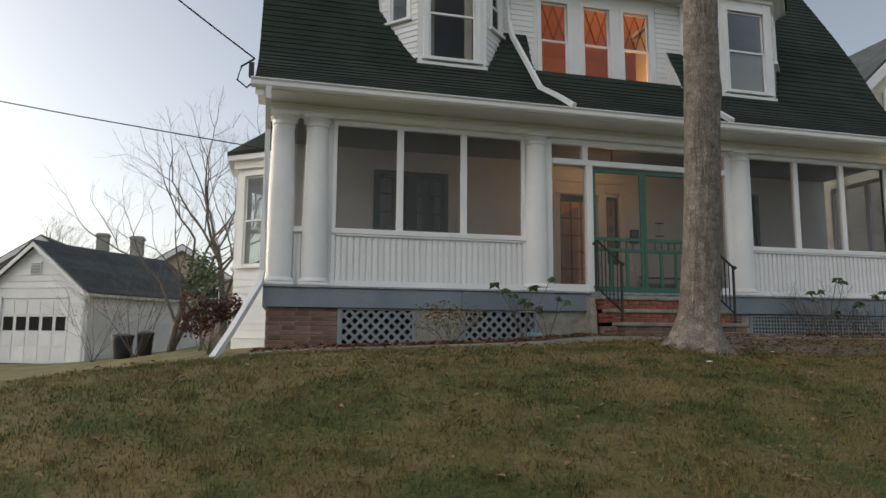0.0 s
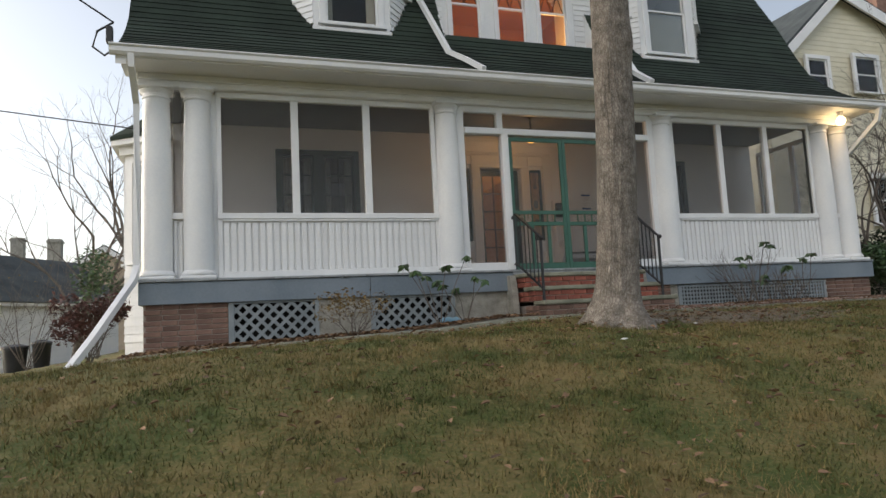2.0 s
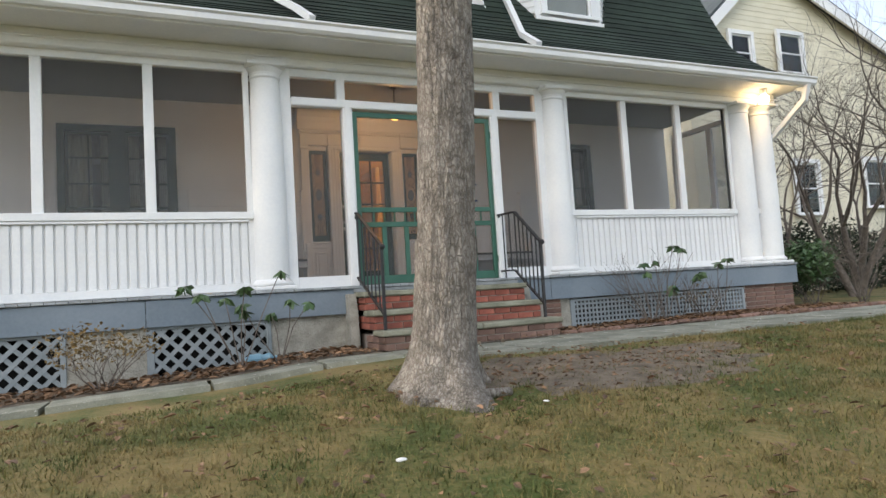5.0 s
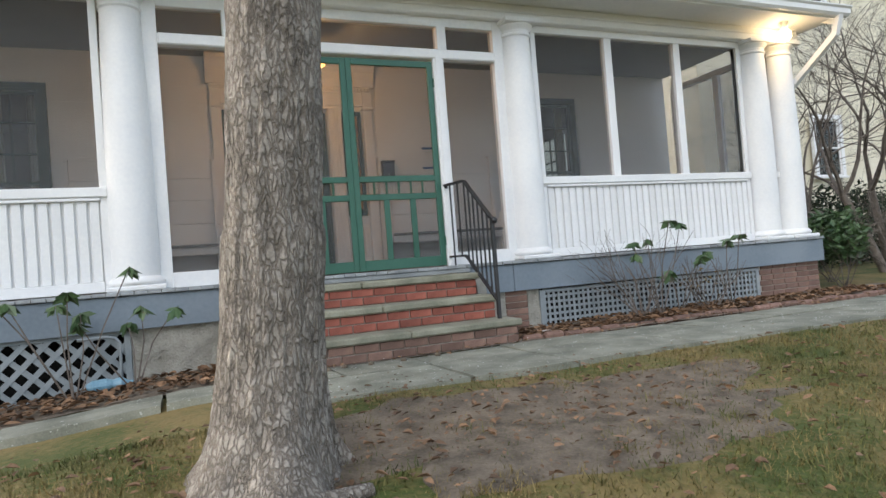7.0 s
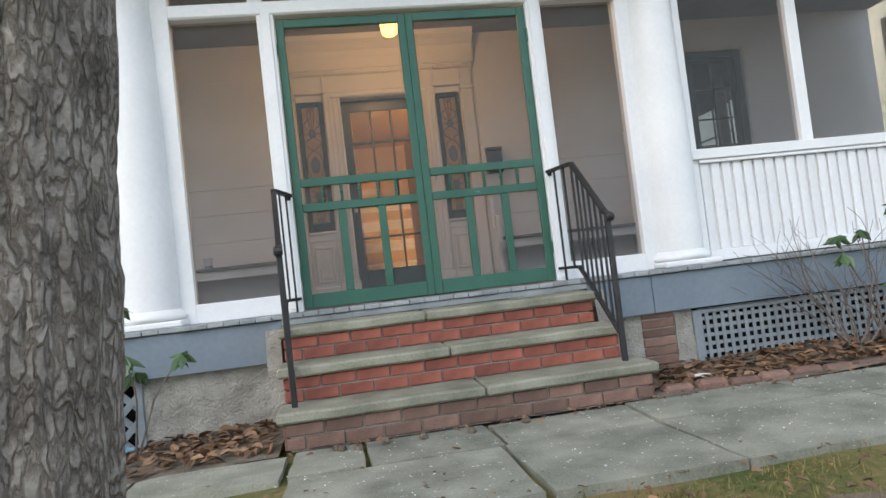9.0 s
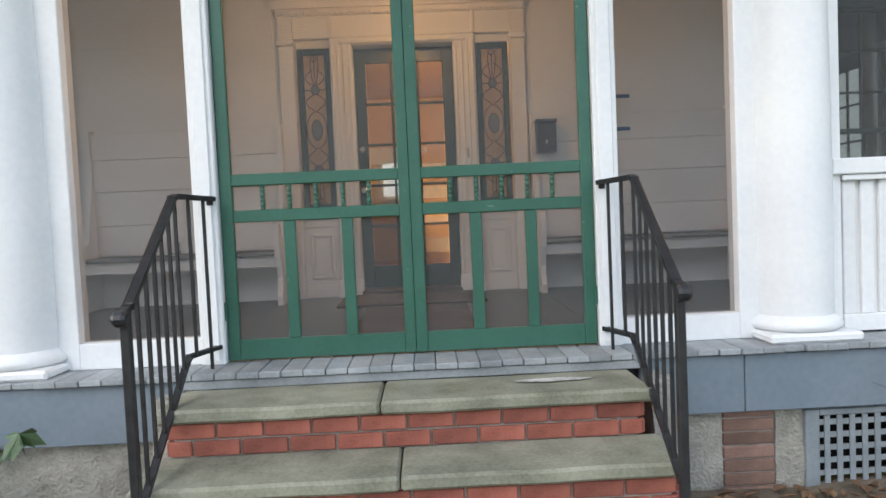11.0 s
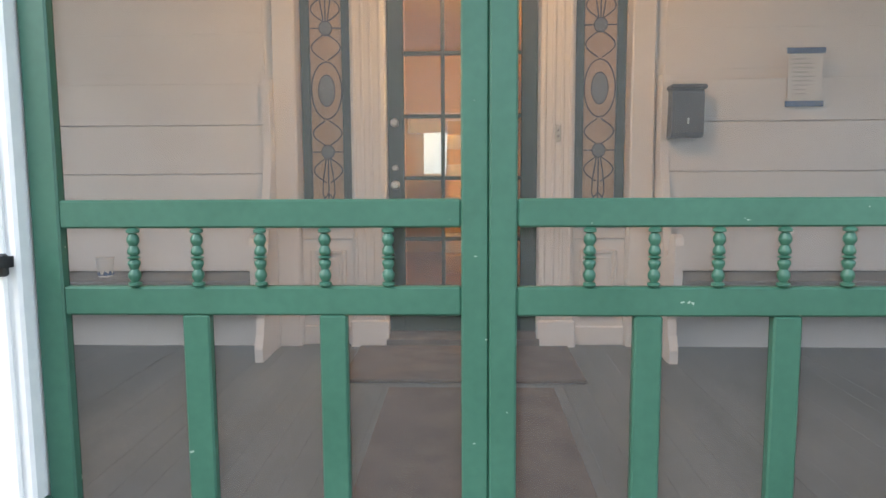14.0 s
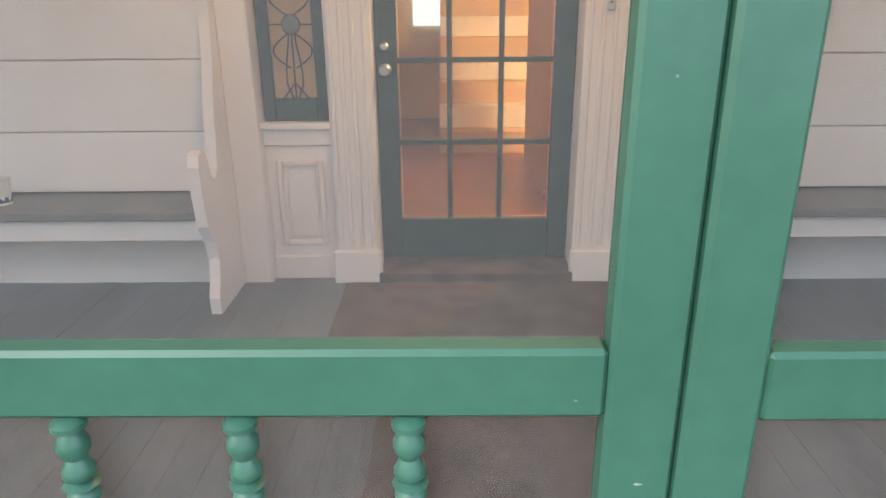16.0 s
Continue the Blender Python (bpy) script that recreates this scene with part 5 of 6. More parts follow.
for i in range(27):
    o = place(new("brick", eb), edging)
    o.matrix_basis = Matrix.Translation((1.14 + 0.205 * i, -1.06 - 0.02 * i * 0.3 + random.uniform(-0.012, 0.012), 0.055 + random.uniform(-0.01, 0.012))) @ Matrix.Rotation(random.uniform(-0.07, 0.07), 4, "Z")

# ---------------------------------------------------------------- yard tree
def yard_tree():
    t = thing("yard_tree", (-1.24, -3.2, -0.05), "mature tree with grey furrowed bark on the lawn", "tree")
    rng = random.Random(4)
    bm = bmesh.new()
    SEG, H = 110, 230
    rings = []
    for k in range(H + 1):
        z = -0.25 + 8.6 * (k / H) ** 1.25
        cx = -1.35 + 0.064 * z + 0.03 * math.sin(z * 0.9)
        cy = -3.29 + 0.01 * z
        base = 0.194 + 0.012 * z * (z < 1) - 0.004 * max(0, z - 3)
        flare = 0.23 * math.exp(-max(0, z + 0.08) * 4.8)
        ring = []
        for i in range(SEG):
            a = 2 * math.pi * i / SEG
            root = max(0, math.cos(a * 2.5 + 0.6)) ** 2 + 0.5 * max(0, math.cos(a * 1.0 + 2.3))
            r = base + flare * (0.55 + 0.95 * root)
            u = Vector((math.cos(a) * 5.2, math.sin(a) * 5.2, z * 2.6))
            w = noise.noise(u * 1.2)
            ridge = 1 - abs(noise.noise(Vector((math.cos(a) * 7, math.sin(a) * 7, z * 2.2 + 0.5 * w))) * 2.2)
            crack = 1 - abs(noise.noise(Vector((math.cos(a) * 9, math.sin(a) * 9, z * 9 + 4))) * 1.6)
            r += 0.010 * (0.5 - ridge ** 3) - 0.006 * max(0, crack) ** 6 + 0.010 * w
            r += 0.03 * math.exp(-((z - 2.95) / 0.18) ** 2) * max(0, math.cos(a + 1.2))
            ring.append(bm.verts.new((cx + r * math.cos(a), cy + r * math.sin(a), z)))
        rings.append(ring)
    for a, b in zip(rings, rings[1:]):
        for i in range(SEG):
            bm.faces.new((a[i], a[(i + 1) % SEG], b[(i + 1) % SEG], b[i]))
    part("trunk", bm, BARK, t, "", True)
    limbs = bmesh.new()
    for k in range(7):
        a = k * 0.95 + 0.3
        grow(limbs, Vector((-0.8, -3.13, 7.4 + 0.12 * k)), Vector((math.cos(a) * 0.8, math.sin(a) * 0.8, 0.9)), 1.7, 0.09, 4, rng)
    part("limb", limbs, TWIG, t)
    for pts in ([(-1.62, -3.55, -0.03), (-1.45, -3.62, 0.0), (-1.2, -3.66, 0.0), (-1.02, -3.6, -0.02)],):
        pipe("root", pts, 0.03, BARK, t, seg=8, smooth=True)


def grow(bm, p, d, length, r, depth, rng, droop=0.0):
    """Branch with forks, tapered, into bm."""
    pts = [p]
    n = 4
    for i in range(n):
        d = (d + Vector((rng.uniform(-1, 1), rng.uniform(-1, 1), rng.uniform(-0.7, 0.9) - droop)) * 0.2).normalized()
        pts.append(pts[-1] + d * length / n)
    sweep(bm, pts, r, 5 if depth > 2 else 3, ends=r * 0.55)
    if depth <= 0:
        return
    for k in range(rng.choice((2, 3, 3)) if depth > 1 else 3):
        at = pts[-1] if k == 0 else pts[rng.choice((2, 3, 3, 4))]
        nd = (d + Vector((rng.uniform(-1, 1), rng.uniform(-1, 1), rng.uniform(-0.6, 0.8) - droop)) * (0.45 if k == 0 else 0.85)).normalized()
        grow(bm, at, nd, length * rng.uniform(0.55, 0.82), r * (0.6 if k == 0 else 0.45), depth - 1, rng, droop)


def bare_tree(x, y, height, spread, seed, label, depth=5, stems=1, lean=(0, 0), droop=0.0):
    rng = random.Random(seed)
    z = ground_z(x, y) if abs(x) < 20 and abs(y) < 20 else -0.8
    t = thing("bare_tree", (x, y, z), label, "tree")
    bm, tb = bmesh.new(), bmesh.new()
    for s in range(stems):
        a = rng.uniform(0, 6.28)
        tilt = 0.12 if stems == 1 else 0.5
        d = Vector((math.cos(a) * tilt + lean[0], math.sin(a) * tilt + lean[1], 1)).normalized()
        r = height * 0.011 + 0.015
        pts = [Vector((x, y, z - 0.15)), Vector((x, y, z)) + d * height * 0.12, Vector((x, y, z)) + d * height * 0.27]
        sweep(tb, pts, r, 8, ends=r * 0.75)
        for k in range(4):
            nd = (d + Vector((rng.uniform(-1, 1), rng.uniform(-1, 1), rng.uniform(-0.2, 0.5))) * spread).normalized()
            grow(bm, pts[-1] if k < 3 else pts[1], nd, height * 0.24, r * 0.55, depth, rng, droop)
    part("trunk", tb, TWIG, t, "", True)
    part("crown", bm, TWIG, t)
    return t


def leaf_cloud(bm, centre, radii, count, size, rng, flat=0.0):
    for _ in range(count):
        v = Vector((rng.gauss(0, 1), rng.gauss(0, 1), rng.gauss(0, 1))).normalized() * rng.uniform(0.35, 1) ** 0.5
        w = 1 + 0.35 * noise.noise(v * 2.3 + Vector(centre))
        p = Vector(centre) + Vector((v.x * radii[0], v.y * radii[1], v.z * radii[2])) * w
        leaf(bm, p, size * rng.uniform(0.6, 1.3), rng)


def leaf(bm, p, s, rng, d=None):
    d = d or Vector((rng.uniform(-1, 1), rng.uniform(-1, 1), rng.uniform(-0.6, 0.6))).normalized()
    u = d.cross(Vector((rng.uniform(-1, 1), rng.uniform(-1, 1), rng.uniform(0.2, 1)))).normalized()
    n = d.cross(u)
    a, b = bm.verts.new(p), bm.verts.new(p + d * s)
    m1, m2 = bm.verts.new(p + d * s * 0.5 + u * s * 0.24 + n * s * 0.07), bm.verts.new(p + d * s * 0.5 - u * s * 0.24 + n * s * 0.07)
    bm.faces.new((a, m1, b))
    bm.faces.new((a, b, m2))


def shrub(name, x, y, w, h, leafm, label, seed, count=500, size=0.05, stems=9, bare=0.5):
    rng = random.Random(seed)
    z = ground_z(x, y) + 0.02
    t = thing(name, (x, y, z), label, "shrub")
    sb, lb = bmesh.new(), bmesh.new()
    for k in range(stems):
        a = rng.uniform(0, 6.28)
        d = Vector((math.cos(a) * 0.5 * w / h, math.sin(a) * 0.5 * w / h, 1)).normalized()
        grow(sb, Vector((x + rng.uniform(-0.05, 0.05), y + rng.uniform(-0.05, 0.05), z - 0.04)), d, h * bare, 0.009, 2, rng)
    if count:
        for _ in range(7):
            c = (x + rng.uniform(-0.3, 0.3) * w, y + rng.uniform(-0.25, 0.25) * w, z + h * rng.uniform(0.45, 0.85))
            leaf_cloud(lb, c, (w * 0.24, w * 0.22, h * 0.2), count // 7, size, rng)
    part("stem", sb, TWIG, t)
    if count:
        part("foliage", lb, leafm, t)
    return t


def rhododendron(x, y, h, seed, label, n=5, spread=0.3):
    rng = random.Random(seed)
    z = ground_z(x, y) + 0.02
    t = thing("rhododendron", (x, y, z), label, "shrub")
    for k in range(n):
        a = 6.28 * k / n + rng.uniform(-0.5, 0.5)
        top = Vector((x + spread * math.cos(a) * rng.uniform(0.6, 1.3), y + 0.25 * math.sin(a), z + h * rng.uniform(0.55, 1.0)))
        mid = Vector((x, y, z)).lerp(top, 0.55) + Vector((rng.uniform(-0.05, 0.05), 0, 0.02))
        sb = bmesh.new()
        sweep(sb, [(x, y, z - 0.04), mid, top], 0.007, 5, ends=0.004)
        stem = part("stem", sb, TWIG, t)
        lb = bmesh.new()
        for i in range(9):
            b = 6.28 * i / 9
            leaf(lb, top, rng.uniform(0.09, 0.14), rng, Vector((math.cos(b), math.sin(b), rng.uniform(-1.6, -0.1))).normalized())
        part("leaf_whorl", lb, LEAFG, stem, "drooping whorl of green leaves")


yard_tree()
rhododendron(-2.35, -0.62, 1.0, 11, "leggy rhododendron in front of the porch lattice", 6, 0.42)
rhododendron(-1.95, -0.5, 0.7, 12, "leggy rhododendron in front of the porch lattice", 4, 0.3)
rhododendron(3.05, -0.6, 1.12, 13, "leggy rhododendron against the white slatted panel", 5, 0.28)
rhododendron(3.35, -0.55, 0.72, 14, "small rhododendron in the planting bed", 4, 0.25)
rhododendron(4.1, -0.55, 0.85, 15, "sparse rhododendron in the planting bed", 3, 0.2)
shrub("russet_shrub", -3.55, -0.75, 1.0, 0.62, LEAFY, "low shrub with yellow-brown winter leaves", 21, 620, 0.045, 9)
shrub("bare_shrub", 2.85, -0.55, 0.7, 0.8, LEAFY, "bare twiggy shrub in the planting bed", 22, 0, 0.04, 12, 0.6)
shrub("bare_shrub", 3.7, -0.6, 0.8, 0.55, LEAFY, "bare twiggy shrub in the planting bed", 23, 60, 0.04, 10, 0.6)
shrub("evergreen_shrub", 6.75, 0.05, 1.1, 1.0, LEAFG, "dark evergreen shrub at the house corner", 24, 2200, 0.1, 8)
shrub("evergreen_shrub", 7.7, 0.9, 1.3, 1.1, LEAFG, "dark evergreen shrub beside the hedge", 25, 1800, 0.1, 8)
shrub("bare_shrub", 7.6, -0.2, 1.2, 1.3, LEAFY, "tangle of bare shrub stems by the hedge", 26, 0, 0.04, 16, 0.6)
shrub("red_shrub", -6.95, 1.6, 1.1, 0.95, LEAFR, "dark red barberry shrub beside the downspout", 27, 1900, 0.07, 10)
shrub("evergreen_shrub", -7.5, 5.6, 1.0, 2.2, LEAFG, "tall loose evergreen shrub behind the house corner", 28, 900, 0.1, 8)
shrub("bare_shrub", -9.2, 7.5, 2.2, 2.4, LEAFY, "bare arching shrub beside the garage wall", 29, 40, 0.06, 14, 0.6)
shrub("bare_shrub", -10.6, 9.5, 1.8, 2.0, LEAFY, "bare arching shrub beside the garage wall", 30, 30, 0.06, 10, 0.6)
hd = thing("hedge", (12, 5, 0), "dark evergreen hedge along the side boundary", "hedge")
bm = bmesh.new()
rng = random.Random(8)
for i in range(16):
    leaf_cloud(bm, (8.6 + 0.75 * i, 3.6 + 0.1 * i + rng.uniform(-0.3, 0.3), 0.75 + rng.uniform(-0.1, 0.25)), (0.8, 0.75, 1.0), 900, 0.13, rng)
part("foliage", bm, HEDGE, hd)

bare_tree(9.8, 1.4, 5.6, 0.95, 41, "spreading bare ornamental tree beside the neighbouring house", 6, 2, (0, -0.1), 0.12)
bare_tree(12.5, -0.5, 7.5, 0.9, 42, "bare tree with long drooping branches", 6, 2, (-0.15, -0.1), 0.1)
bare_tree(11.4, 2.4, 6.2, 0.95, 53, "dense bare ornamental tree beside the hedge", 6, 2, (0, -0.1), 0.1)
bare_tree(8.9, 3.0, 5.0, 1.0, 54, "twiggy bare tree between hedge and porch", 6, 2, (0.1, -0.1), 0.12)
bare_tree(-8.9, 10.5, 7.2, 0.8, 43, "bare tree rising between house and garage", 5, 2)
bare_tree(-7.6, 13.5, 9.5, 0.7, 44, "tall bare tree behind the house", 5, 1)
bare_tree(-22, 24, 8.5, 0.7, 45, "bare tree behind the garage", 5, 2)
bare_tree(-17.5, 27, 7.5, 0.7, 46, "bare tree behind the garage", 5, 2)
bare_tree(-27, 20, 11, 0.6, 47, "tall bare tree at the street side", 5, 1)
bare_tree(-12.5, 31, 8.0, 0.8, 48, "bare tree near the distant houses", 5, 2)
bare_tree(-5.0, -17, 11, 0.7, 49, "bare street tree behind the walker", 5, 1)
# next two are never in view; added to darken reflections in the dormer glass
bare_tree(-10.0, -19, 16, 0.75, 51, "tall bare tree out of view, added for window reflections", 5, 2)
bare_tree(1.0, -20, 16, 0.75, 52, "tall bare tree out of view, added for window reflections", 5, 2)
bare_tree(6.0, -16, 11, 0.8, 50, "bare street tree behind the walker", 5, 1)


# ---------------------------------------------------------------- garage
def garage():
    g = thing("garage", (-11.55, 12.0, -0.9), "white clapboard garage with grey shingle roof", "garage")
    m = Matrix.Translation((-11.55, 12.0, -0.9)) @ Matrix.Rotation(radians(-28), 4, "Z")
    W, D, H, P = 3.7, 5.9, 2.3, 3.72
    def b(name, x0, x1, y0, y1, z0, z1, mt, parent=g, bevel=0.004):
        return box(name, x0, x1, y0, y1, z0, z1, mt, parent, m=m, bevel=bevel)
    b("side_wall", -0.12, 0, 0, D, 0, H, WHITE)
    b("side_wall", -W, -W + 0.12, 0, D, 0, H, WHITE)
    b("back_wall", -W + 0.12, -0.12, D - 0.12, D, 0, H, WHITE)
    b("front_wall", -0.62, -0.12, 0, 0.12, 0, H, WHITE)
    b("front_wall", -W + 0.12, -W + 0.62, 0, 0.12, 0, H, WHITE)
    b("front_wall", -W + 0.62, -0.62, 0, 0.12, 1.98, H, WHITE)
    bm = bmesh.new()
    prism(bm, [(-W, H), (0, H), (-W / 2, P - 0.05)], 0, 0.12, "y")
    bm.transform(m)
    part("gable", bm, WHITE, g)
    def wpt(x, y):
        v = m @ Vector((x, y, 0))
        return (v.x, v.y)
    clapboards(g, wpt(0, 0.02), wpt(0, D), -0.85, -0.9 + H, 0.2, WHITEV, 0.024)
    clapboards(g, wpt(-0.55, 0), wpt(-0.02, 0), -0.85, -0.9 + H, 0.2, WHITEV, 0.024)
    z = H
    while z < P - 0.2:
        k = max(0.05, P - z - 0.24) / (P - H) * W / 2
        clapboards(g, wpt(-W / 2 - k, 0), wpt(-W / 2 + k, 0), -0.9 + z, -0.9 + z + 0.2, 0.2, WHITEV, 0.024)
        z += 0.2
    for s in (-1, 1):
        ln = math.hypot(W / 2 + 0.25, (P - H) * (W / 2 + 0.25) / (W / 2))
        ang = math.atan2(P - H, W / 2)
        n = 9
        for k in range(n):
            r = m @ Matrix.Translation((-W / 2, 0, P)) @ Matrix.Rotation(s * ang, 4, "Y")
            x0, x1 = ln * k / n, ln * (k + 1) / n
            bm = bmesh.new()
            cuboid(bm, s * x0, s * (x1 + 0.02), -0.22, D + 0.15, 0.03 + 0.006 * (k % 2), 0.07 + 0.006 * (k % 2), 0, r)
            part("shingle_course", bm, GSHING, g)
    for s in (-1, 1):
        bm = bmesh.new()
        xe = -W / 2 + s * (W / 2 + 0.2)
        prism(bm, [(-W / 2, P - 0.01), (xe, H - 0.16), (xe, H - 0.30), (-W / 2, P - 0.15)], -0.24, -0.2, "y")
        bm.transform(m)
        bmesh.ops.recalc_face_normals(bm, faces=bm.faces)
        part("rake_board", bm, WHITE, g)
    b("gutter", 0.14, 0.26, -0.2, D + 0.1, H - 0.27, H - 0.15, WHITE)
    bm = bmesh.new()
    sweep(bm, [m @ Vector(p) for p in ((0.2, -0.1, H - 0.2), (0.2, -0.08, H - 0.4), (0.06, 0.05, H - 0.7), (0.06, 0.05, 0.05))], 0.04, square=True)
    part("downspout", bm, WHITE, g)
    v = b("gable_vent", -W / 2 - 0.2, -W / 2 + 0.2, -0.05, -0.02, 2.72, 3.1, WHITE)
    for k in range(7):
        b("louvre", -W / 2 - 0.17, -W / 2 + 0.17, -0.065, -0.05, 2.75 + 0.047 * k, 2.775 + 0.047 * k, LATT, v)
    door = b("garage_door", -W + 0.62, -0.62, 0.04, 0.08, 0, 1.98, WHITE, bevel=0)
    dw = (W - 1.24) / 5
    for i in range(5):
        x0 = -W + 0.62 + dw * i
        b("pane", x0 + 0.09, x0 + dw - 0.05, 0.02, 0.038, 1.0, 1.42, DARK, door, 0)
        for z0, z1 in ((0.06, 0.5), (0.53, 0.95), (1.48, 1.92)):
            b("panel", x0 + 0.06, x0 + dw - 0.03, 0.025, 0.039, z0, z1, WHITEV, door, 0.01)
    for x in (-W + 0.55, -0.62):
        b("door_trim", x, x + 0.07, -0.03, 0.0, 0, 2.05, WHITE)


garage()
for (x, y, r) in ((-9.72, 8.6, 0.26), (-9.2, 8.7, 0.2)):
    z = ground_z(x, y)
    bn = thing("trash_bin", (x, y, z), "black plastic trash bin beside the garage", "bin", "bins by the garage")
    bm = bmesh.new()
    lathe(bm, [(r * 0.82, z), (r, z + 0.5), (r * 1.06, z + 0.51), (r * 1.06, z + 0.55)], (x, y, 0), 18)
    part("bin_body", bm, PLASTIC, bn, "", True)
    bm = bmesh.new()
    lathe(bm, [(r * 1.1, z + 0.55), (r * 1.08, z + 0.59), (r * 0.4, z + 0.64)], (x, y, 0), 18)
    part("bin_lid", bm, PLASTIC, bn)


# ---------------------------------------------------------------- neighbouring houses
def gable_house(x0, x1, y0, y1, zb, ze, zp, wall_m, label, wins, chimney=None, roof_m=None, ridge=None):
    h = thing("neighbour_house", ((x0 + x1) / 2, (y0 + y1) / 2, zb), label, "house")
    xm = ridge or (x0 + x1) / 2
    bm = bmesh.new()
    prism(bm, [(x0, zb), (x1, zb), (x1, ze), (xm, zp), (x0, ze)], y0, y1, "y")
    part("wall", bm, wall_m, h)
    z = zb
    while z < zp - 0.15:
        k = 1 if z < ze else max(0.004, zp - z - 0.18) / (zp - ze)
        clapboards(h, (xm - (xm - x0) * k, y0), (xm + (x1 - xm) * k, y0), z, z + 0.16, 0.16, wall_m, 0.014)
        if z < ze:
            clapboards(h, (x0, y1), (x0, y0), z, z + 0.16, 0.16, wall_m, 0.014)
        z += 0.16
    for s, xe in ((-1, x0 - 0.5), (1, x1 + 0.5)):
        zo = ze - 0.5 * (zp - ze) / (xm - x0 if s < 0 else x1 - xm)
        bm = bmesh.new()
        prism(bm, [(xm, zp + 0.22), (xe, zo + 0.22), (xe, zo + 0.1), (xm, zp + 0.1)], y0 - 0.28, y1 + 0.4, "y")
        part("roof", bm, roof_m or GSHING, h)
        bm = bmesh.new()
        prism(bm, [(xm, zp + 0.12), (xe, zo + 0.12), (xe, zo - 0.22), (xm, zp - 0.24)], y0 - 0.33, y0 - 0.26, "y")
        part("rake_board", bm, WHITE, h)
    m = oriented((0, y0 - 0.14), (1, y0 - 0.14))
    for a, b, c, d in wins:
        box("window_shadow", a, b, 0.06, 0.12, c, d, DARK, h, m=m, bevel=0)
        sash_window(h, m, a, b, c, d, 0.12)
    if chimney:
        cx, cy, zt = chimney
        ch = box("chimney", cx - 0.4, cx + 0.4, cy - 0.4, cy + 0.4, ze, zt, OLDBRICK if zb > -1 else STUCCO, h)
        box("chimney_cap", cx - 0.47, cx + 0.47, cy - 0.47, cy + 0.47, zt - 0.25, zt - 0.1, OLDBRICK if zb > -1 else STUCCO, ch)
    return h


gable_house(10.3, 20.2, 5.8, 15.0, -0.2, 6.95, 9.72, YELL, "pale yellow clapboard neighbouring house with white trim", ((13.85, 14.75, 6.5, 7.65), (11.9, 12.65, 6.4, 7.45), (17.1, 18.3, 2.5, 3.95), (14.0, 14.9, 2.3, 3.8)), (16.4, 6.7, 11.6), None, 13.4)
TAN = mat("weathered_tan_siding", (0.34, 0.27, 0.20), (0.46, 0.38, 0.29), 0.7, scale=2, bump=0.1, vary=0.03)
gable_house(-16.5, -8.5, 38, 46, -1.2, 3.2, 5.8, TAN, "distant tan house beyond the garage", ((-13.6, -12.4, 1.6, 3.0), (-11.2, -10.0, 1.6, 3.0)), (-16, 41, 6.8))
gable_house(-27, -18, 42, 50, -1.2, 3.4, 6.6, TAN, "distant tan house with a chimney", ((-23.5, -22.3, 2.0, 3.4),), (-19.5, 46, 7.6))

# overhead cables
w1 = thing("overhead_cable", (-6.3, -0.6, 3.9), "black overhead service cable tied to the house corner", "cable")
a, b = Vector((-6.33, -0.5, 3.95)), Vector((-12.5, -4.5, 9.5))
pipe("cable", [a.lerp(b, t / 14) + Vector((0, 0, -0.9 * math.sin(math.pi * t / 14))) for t in range(15)], 0.012, CABLE, w1)
pipe("cable_loop", [(-6.33, -0.5, 3.95), (-6.5, -0.55, 3.8), (-6.55, -0.55, 3.6), (-6.42, -0.55, 3.5), (-6.32, -0.5, 3.62)], 0.014, CABLE, w1)
box("insulator", -6.4, -6.33, -0.6, -0.5, 3.66, 3.86, IRON, w1)
w2 = thing("overhead_cable", (-6.3, 3, 4.0), "thin black cable running past the garage", "cable")
a, b = Vector((-6.3, 3.0, 3.62)), Vector((-30, 8, 10.3))
pipe("cable", [a.lerp(b, t / 14) + Vector((0, 0, -0.9 * math.sin(math.pi * t / 14))) for t in range(15)], 0.011, CABLE, w2)

# small litter near the steps
bt = thing("blue_bottle", (-2.15, -0.42, 0.08), "crushed light blue plastic bottle by the lattice", "bottle")
bm = bmesh.new()
lathe(bm, [(0.02, -0.14), (0.045, -0.1), (0.05, 0.0), (0.035, 0.04), (0.05, 0.1), (0.015, 0.15), (0.015, 0.18)], (-2.15, -0.42, ground_z(-2.15, -0.42) + 0.09), 12, Matrix.Rotation(math.pi / 2, 3, "Y"))
part("bottle_body", bm, BLUEP, bt)
for x, y, s in ((1.52, -0.78, 0.07), (-1.0, -4.0, 0.018), (-2.1, -4.5, 0.026)):
    z = ground_z(x, y) + 0.05
    bm = bmesh.new()
    bmesh.ops.create_icosphere(bm, subdivisions=2, radius=s, matrix=Matrix.Translation((x, y, z)))
    for v in bm.verts:
        v.co += Vector((0.4 * s * noise.noise(v.co * 30), 0.4 * s * noise.noise(v.co * 25 + Vector((3, 0, 0))), (z - v.co.z) * 0.7))
    tagged(part("crumpled_paper", bm, PAPER), "scrap of crumpled white paper on the ground", "litter")
for k in range(7):
    x, y = (-0.75 + 0.07 * k * k * 0.4, -1.2 - 0.03 * (k % 3))
    bm = bmesh.new()
    lathe(bm, [(0.006, -0.03), (0.022, -0.018), (0.026, 0.0), (0.018, 0.02), (0.006, 0.034)], (x, y, 0.1), 9, Matrix.Rotation(1.4, 3, "X") @ Matrix.Rotation(k, 3, "Z"))
    tagged(part("pine_cone", bm, SOIL), "small brown cone lying on the flagstones", "cone", "cones by the steps")

